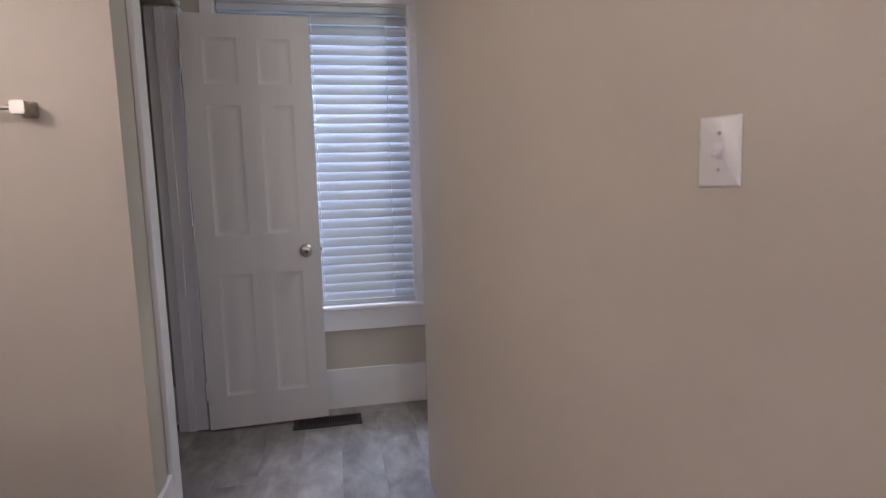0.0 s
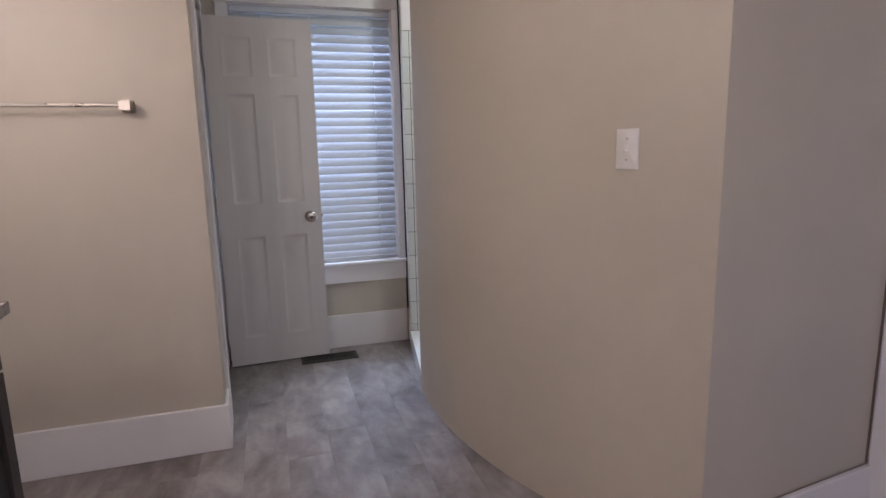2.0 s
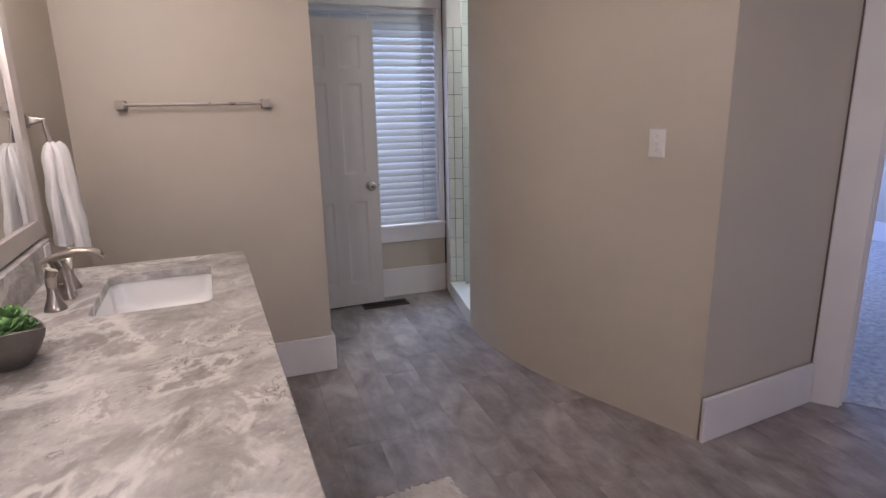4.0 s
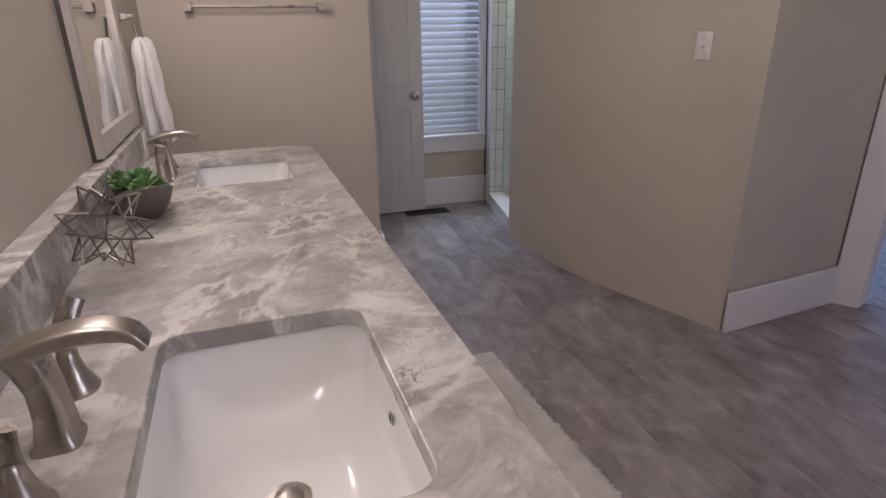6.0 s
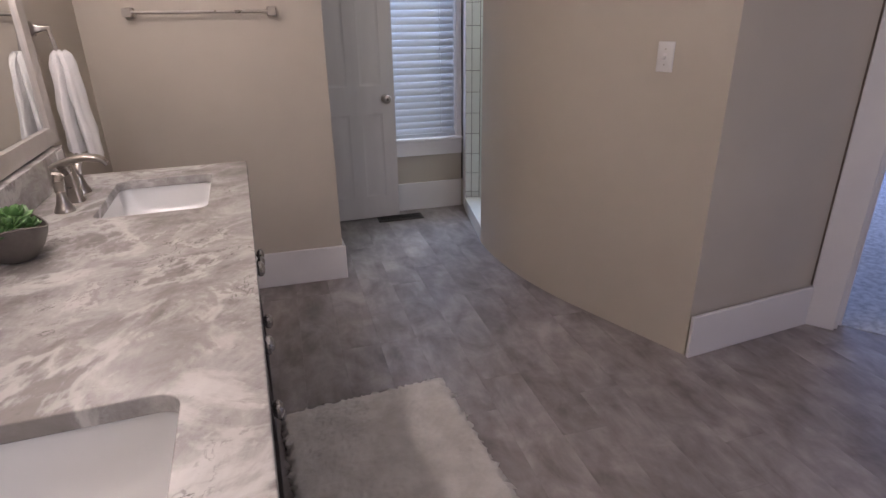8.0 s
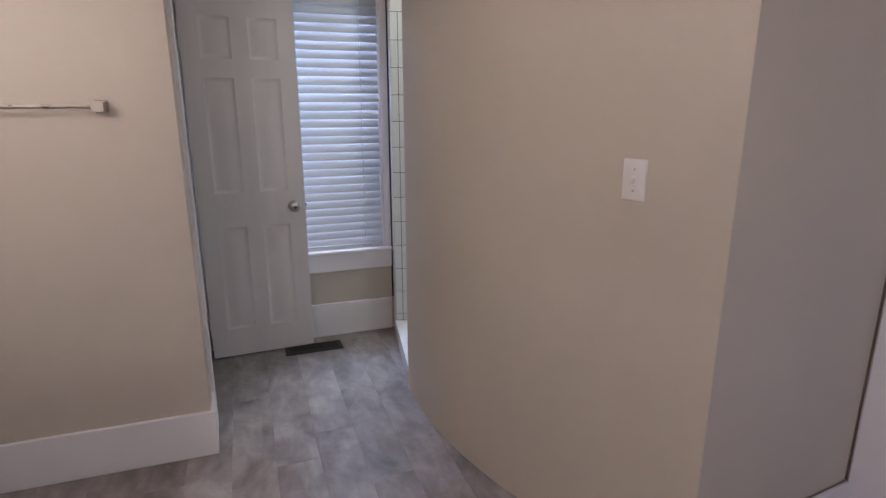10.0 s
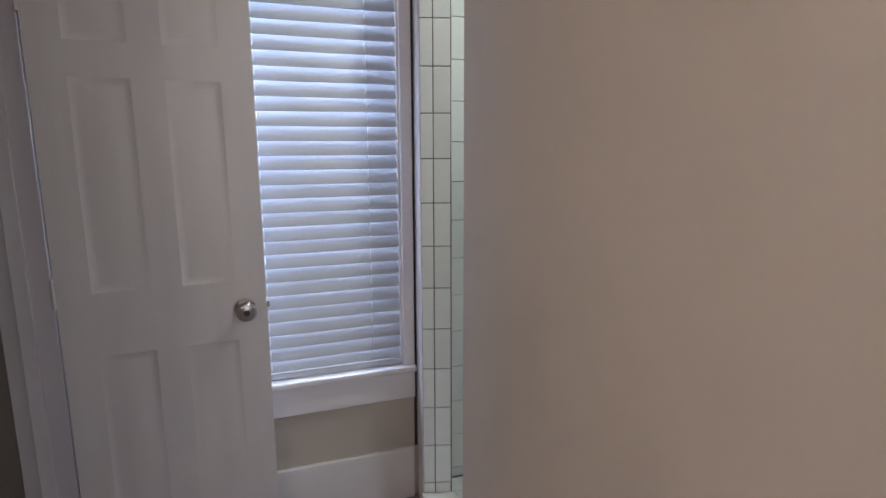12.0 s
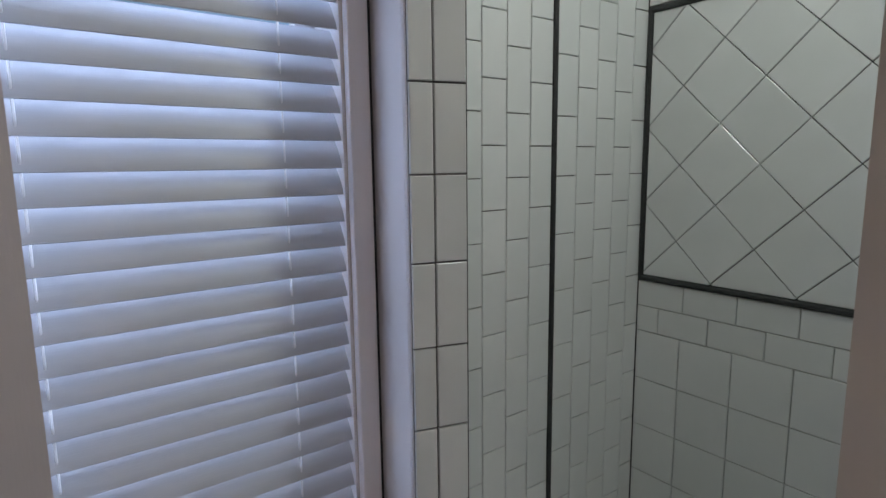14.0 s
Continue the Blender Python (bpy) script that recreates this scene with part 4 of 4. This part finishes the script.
# ---- wire star ----
def wire_star(u, v, size):
    s = empty("wire_star_ornament", VANITY @ pose(u, v, CT + 0.002), "pewter wire star ornament on the counter", "ornament")
    g = (1 + 5 ** 0.5) / 2
    nodes = [Vector(p).normalized() * size * 0.56 for a in (-1, 1) for b in (-g, g) for p in ((0, a, b), (a, b, 0), (b, 0, a))]
    tips = [Vector((a, b, c)) for a in (-1, 1) for b in (-1, 1) for c in (-1, 1)]
    tips += [Vector(p) for a in (-1 / g, 1 / g) for b in (-g, g) for p in ((0, b, a), (b, a, 0), (a, 0, b))]
    inner, tips = nodes, [p.normalized() * size for p in tips]
    turn = Euler((0.5, 0.36, 0.8)).to_matrix()
    tips, inner = [turn @ p for p in tips], [turn @ p for p in inner]
    low = min(p.z for p in tips)
    off = Vector((0, 0, -low + 0.0015))
    for t in tips:
        near = sorted(inner, key=lambda p: (p - t).length)[:3]
        for p in near:
            part("rod", tube([t + off, p + off], 0.0020, 6), M_WIRE, s)


wire_star(0.086, -1.180, 0.088)


# ---- bath rug ----
def bath_rug():
    r = empty("bath_rug", VANITY @ pose(0.955, -0.985, 0.0, 0, 0, 2.0), "ivory shag bath rug on the plank floor", "rug")
    bm = bmesh.new()
    nx, ny, w, ln = 84, 150, 0.66, 1.18
    grid = [[None] * (ny + 1) for _ in range(nx + 1)]
    for i in range(nx + 1):
        for j in range(ny + 1):
            x, y = -w / 2 + w * i / nx, -ln / 2 + ln * j / ny
            edge = min(i, nx - i) / nx * w, min(j, ny - j) / ny * ln
            e = min(1.0, min(edge) / 0.022)
            z = 0.004 + 0.019 * math.sqrt(e) + 0.007 * noise.noise((x * 75, y * 75, 0)) * e + 0.005 * noise.noise((x * 16, y * 16, 4)) * e
            k = 0.034 * (1 - e)
            grid[i][j] = bm.verts.new((x + k * noise.noise((x * 70, y * 70, 9)), y + k * noise.noise((x * 70, y * 70, 3)), z))
    for i in range(nx):
        for j in range(ny):
            bm.faces.new((grid[i][j], grid[i + 1][j], grid[i + 1][j + 1], grid[i][j + 1]))
    rim = [e for e in bm.edges if len(e.link_faces) == 1]
    ret = bmesh.ops.extrude_edge_only(bm, edges=rim)
    for g2 in ret["geom"]:
        if isinstance(g2, bmesh.types.BMVert):
            g2.co.z = 0.0005
    part("mat", bm, M_RUG, r, smooth=True, sharp=80)


bath_rug()


# ---- vanity lights (above the mirrors) ----
def vanity_light(v):
    f = empty("vanity_light", VANITY @ pose(-0.03, v, LAMP_Z), "brushed nickel wall light bar with three glass shades", "wall light", "wall lights over the vanity")
    part("backplate", boxes((0.0, 0.018, -0.24, 0.24, -0.035, 0.035)), M_NICKEL, f, bevel=0.003)
    for dv in (-0.18, 0.0, 0.18):
        a = part("arm", tube([(0.018, dv, 0.0), (0.10, dv, 0.0), (0.105, dv, 0.012)], 0.007, 8), M_NICKEL, f)
        lo = [(0.030, 0.0), (0.046, 0.035), (0.052, 0.09), (0.052, 0.11)]
        s = part("shade", loft([[(0.105 + r * math.cos(2 * math.pi * k / 20), dv + r * math.sin(2 * math.pi * k / 20), 0.012 + z) for k in range(20)] for r, z in lo], cap0=True, cap1=False), M_GLASS, f, smooth=True)
        s.visible_shadow = False
        p = VANITY @ Vector((0.075, v + dv, LAMP_Z + 0.065))
        point_lamp("bulb_light", p, 0.045, LAMP_W, WARM)


LAMP_Z, LAMP_W = 1.90, 5.7
for s in SINKS:
    vanity_light(s)


# ---- shower: stub, curb, tiles ----
STUB = [(1.022, 3.136), (1.130, 3.105), (1.200, 3.348), (1.062, 3.348)]
structure("shower_stub", prism(STUB, 0, H), M_TRIM, "short painted wall stub beside the window", bevel=0.010)
A, B = Vector(STUB[0]), WALL_END + Vector((0.0, -0.02))
curb_in = [(B.x + 0.11, B.y + 0.0), (STUB[1][0], STUB[1][1] + 0.012)]
structure("shower_curb", prism([(A.x, A.y + 0.004), (B.x, B.y), curb_in[0], curb_in[1]], 0, 0.088), M_CURB, "white shower curb", "curb")
structure("curb_cap", prism([(A.x - 0.004, A.y + 0.002), (B.x - 0.004, B.y), (curb_in[0][0] + 0.004, curb_in[0][1]), (curb_in[1][0] + 0.004, curb_in[1][1])], 0.088, 0.112), M_CURB, "white stone cap on the shower curb", "curb", bevel=0.003)


def clip(poly, lo, hi, axis):
    """Cuts a polygon to lo..hi along an axis."""
    for sign, lim in ((1, hi), (-1, -lo)):
        out = []
        for i, p in enumerate(poly):
            q = poly[(i + 1) % len(poly)]
            a, b = sign * p[axis] - lim, sign * q[axis] - lim
            if a <= 0:
                out.append(p)
            if a * b < 0:
                t = a / (a - b)
                out.append((p[0] + (q[0] - p[0]) * t, p[1] + (q[1] - p[1]) * t))
        poly = out
        if len(poly) < 3:
            return []
    return poly


def shrink(poly, d):
    """Moves the sides of a convex anticlockwise polygon in by d."""
    lines = []
    for i, p in enumerate(poly):
        q = poly[(i + 1) % len(poly)]
        e = Vector((q[0] - p[0], q[1] - p[1]))
        if e.length < 1e-6:
            continue
        e.normalize()
        lines.append((Vector(p) + Vector((-e.y, e.x)) * d, e))
    out = []
    for (p, e), (q, f) in zip(lines[-1:] + lines[:-1], lines):
        den = e.x * f.y - e.y * f.x
        if abs(den) < 1e-6:
            continue
        t = ((q.x - p.x) * f.y - (q.y - p.y) * f.x) / den
        out.append((p.x + e.x * t, p.y + e.y * t))
    return out


TILE_MESH = {}


def tile(parent, poly, to_world, joint=0.0024, thick=0.008):
    """One glazed tile: poly in wall metres, eased edges, joints left open around it."""
    area = sum(p[0] * q[1] - q[0] * p[1] for p, q in zip(poly, poly[1:] + poly[:1])) / 2
    if abs(area) < 2.5e-4:
        return
    if area < 0:
        poly = poly[::-1]
    c = (poly[0][0], poly[0][1])
    key = (to_world, joint, tuple((round(p[0] - c[0], 4), round(p[1] - c[1], 4)) for p in poly))
    if key not in TILE_MESH:
        base = shrink([(p[0] - c[0], p[1] - c[1]) for p in poly], joint / 2)
        topp = shrink(base, 0.0014)
        if len(topp) < 3 or len(topp) != len(base):
            return
        bm = loft([[(p[0], p[1], 0) for p in base], [(p[0], p[1], thick - 0.0012) for p in base], [(p[0], p[1], thick) for p in topp]], cap0=False)
        bmesh.ops.recalc_face_normals(bm, faces=bm.faces)
        me = bpy.data.meshes.new("tile")
        bm.to_mesh(me)
        bm.free()
        me.materials.append(M_TILE)
        TILE_MESH[key] = me
    o = new("tile", TILE_MESH[key])
    o.parent = parent
    wob = pose(0, 0, random.uniform(-0.0003, 0.0003), random.uniform(-0.22, 0.22), random.uniform(-0.22, 0.22), 0)
    o.matrix_local = WALL_FRAMES[to_world] @ Matrix.Translation((c[0], c[1], 0)) @ wob


SD = Vector((STUB[1][0] - STUB[0][0], STUB[1][1] - STUB[0][1])).normalized()
WALL_FRAMES = {
    # x along the wall, y up, z out of the wall
    "back": Matrix(((1, 0, 0, 0), (0, 0, -1, SHOWER_Y + 0.0075), (0, 1, 0, 0), (0, 0, 0, 1))),
    "side": Matrix(((0, 0, -1, SHOWER_X + 0.0075), (-1, 0, 0, 0), (0, 1, 0, 0), (0, 0, 0, 1))),
    "stub": Matrix(((SD.x, 0, SD.y, STUB[0][0] - SD.y * 0.0005), (SD.y, 0, -SD.x, STUB[0][1] + SD.x * 0.0005), (0, 1, 0, 0), (0, 0, 0, 1))),
}
L6, L3 = 0.1525, 0.078


def rect(x0, x1, z0, z1):
    return [(x0, z0), (x1, z0), (x1, z1), (x0, z1)]


def shower_tiles():
    back = empty("shower_back_tiles", pose(0, 0, 0), "white subway tiles laid upright with dark grout", "tile wall", kind="structure")
    PENCIL = 1.606
    for side, start in ((-1, PENCIL - 0.009), (1, PENCIL + 0.009)):
        for k in range(6):
            x0 = start + side * k * L3
            x1 = x0 + side * L3
            a, b = max(min(x0, x1), 1.13), min(max(x0, x1), SHOWER_X - 0.001)
            if b - a < 0.008:
                continue
            phase = 1.352 if (k % 2 == 1) else 1.428
            if side > 0:
                phase = 1.352 if k % 2 == 0 else 1.428
            z = phase - 12 * L6
            while z < H:
                z0, z1 = max(z, 0.012), min(z + L6, H - 0.002)
                if z1 - z0 > 0.01:
                    tile(back, rect(a, b, z0, z1), "back")
                z += L6
    part("pencil_trim", tube([(PENCIL, SHOWER_Y + 0.001, 0.012), (PENCIL, SHOWER_Y + 0.001, H)], 0.0075, 10), M_PENCIL, back, "black pencil tile", smooth=True)
    side = empty("shower_side_tiles", pose(0, 0, 0), "white shower tiles with a diamond panel framed in black", "tile wall", kind="structure")
    zb, zt = 1.040, 1.812
    c0 = -SHOWER_Y
    far = c0 + 1.25          # nearest edge of the framed panel
    inner0, inner1 = c0 + 0.016, far - 0.016
    dg = L6 * math.sqrt(2)
    for i in range(-2, 9):
        for j in range(-2, 7):
            for h in (0, 0.5):
                cx, cz = c0 + 0.010 + (i + h) * dg, 1.268 + (j + h - 0.5) * dg
                poly = [(cx - dg / 2, cz), (cx, cz - dg / 2), (cx + dg / 2, cz), (cx, cz + dg / 2)]
                poly = clip(clip(poly, inner0, inner1, 0), zb + 0.008, zt - 0.008, 1)
                if poly:
                    tile(side, poly, "side")
    bm = bmesh.new()
    xf = SHOWER_X + 0.001
    for p, q in (((-c0 - 0.008, zb), (-far + 0.008, zb)), ((-c0 - 0.008, zt), (-far + 0.008, zt))):
        tube([(xf, p[0], p[1]), (xf, q[0], q[1])], 0.0085, 10, bm)
    for y in (-c0 - 0.009, -far + 0.009):
        tube([(xf, y, zb - 0.006), (xf, y, zt + 0.006)], 0.0085, 10, bm)
    part("pencil_frame", bm, M_PENCIL, side, "black pencil tile frame", smooth=True)
    for r, (z0, z1, ph) in enumerate(((zb - 0.010 - L3, zb - 0.010, 0.148), (zb - 0.010 - 2 * L3, zb - 0.010 - L3, 0.072), (zt + 0.010, zt + 0.010 + L3, 0.148), (zt + 0.010 + L3, zt + 0.010 + 2 * L3, 0.072))):
        x = c0 + ph - L6
        while x < -1.27:
            a, b = max(x, c0 + 0.001), min(x + L6, -1.27)
            if b - a > 0.012:
                tile(side, rect(a, b, z0, z1), "side")
            x += L6
    for base, sgn, n in ((zb - 0.010 - 2 * L3, -1, 6), (zt + 0.010 + 2 * L3, 1, 4)):
        for r in range(n):
            z0, z1 = sorted((base + sgn * r * L6, base + sgn * (r + 1) * L6))
            z0, z1 = max(z0, 0.012), min(z1, H - 0.002)
            if z1 - z0 < 0.012:
                continue
            x = c0 + 0.143 - L6
            while x < -1.27:
                a, b = max(x, c0 + 0.001), min(x + L6, -1.27)
                if b - a > 0.012:
                    tile(side, rect(a, b, z0, z1), "side")
                x += L6
    for x0 in [far + 0.002 + k * L6 for k in range(6)]:
        for r in range(5):
            a, b = x0, min(x0 + L6, -1.27)
            z0, z1 = zb + r * (zt - zb) / 5, zb + (r + 1) * (zt - zb) / 5
            if b - a > 0.012:
                tile(side, rect(a, b, z0, z1), "side")
    stub = empty("stub_tiles", pose(0, 0, 0), "white tiles stacked up the wall stub with black grout", "tile wall", kind="structure")
    STUB_TOP = 1.9755     # top of the tiled part of the stub
    joint_bed = boxes((0.004, 0.110, 0.112, STUB_TOP + 0.002, 0.0, 0.003))
    g = part("grout_bed", joint_bed, M_GROUT, stub, "black grout")
    g.matrix_local = WALL_FRAMES["stub"]
    for a, b in ((0.003, 0.0475), (0.0475, 0.1075)):
        z = 1.521 - 10 * 0.1515
        while z < STUB_TOP - 0.01:
            z0, z1 = max(z, 0.114), z + 0.1515
            if z1 - z0 > 0.01:
                tile(stub, rect(a, b, z0, z1), "stub", joint=0.0034, thick=0.009)
            z += 0.1515


shower_tiles()


def mosaic_floor():
    bm = bmesh.new()
    for i in range(19):
        for j in range(20):
            x, y = 1.10 + i * 0.0465, 2.40 + j * 0.0465
            box(bm, x, x + 0.043, y, y + 0.043, 0.011, 0.0155)
    o = part("shower_mosaic", bm, M_TILE, None)
    tagged(o, "small white mosaic tiles on the shower floor", "floor tiles", "", "stuff")


mosaic_floor()


# ---- floor planks ----
def plank_floor():
    fl = bpy.data.objects["floor"]
    PW, PL = 0.178, 1.22
    rnd = random.Random(11)
    meshes = {}

    def plank_mesh(w, ln):
        key = (round(w, 3), round(ln, 3))
        if key not in meshes:
            base = [(0.0002, 0.0002), (w - 0.0002, 0.0002), (w - 0.0002, ln - 0.0002), (0.0002, ln - 0.0002)]
            topp = shrink(base, 0.0004)
            bm = loft([[(*p, -0.008) for p in base], [(*p, -0.0006) for p in base], [(*p, 0) for p in topp]], cap0=False)
            bmesh.ops.recalc_face_normals(bm, faces=bm.faces)
            me = bpy.data.meshes.new("plank")
            bm.to_mesh(me)
            bm.free()
            me.materials.append(M_PLANK)
            meshes[key] = me
        return meshes[key]

    x = -1.22
    while x < 2.95:
        y = -2.1 - rnd.choice((0.0, 0.2, 0.41, 0.61, 0.81, 1.02))
        top = 3.30
        while y < top:
            x1 = min(x + PW, 2.95)
            a, b = max(y, -2.1), min(y + PL, top)
            # stop at the doorway wall and the shower
            if x > 2.0:
                b = min(b, DOORWAY.y + (x - DOORWAY.x) * ALONG.y / ALONG.x + 0.07)
            elif x > 1.0:
                b = min(b, 3.16 if x < 1.05 else 2.3)
            if b - a > 0.02:
                o = new("plank", plank_mesh(x1 - x, b - a))
                o.parent = fl
                o.location = (x, a, 0)
            y += PL
        x += PW


plank_floor()
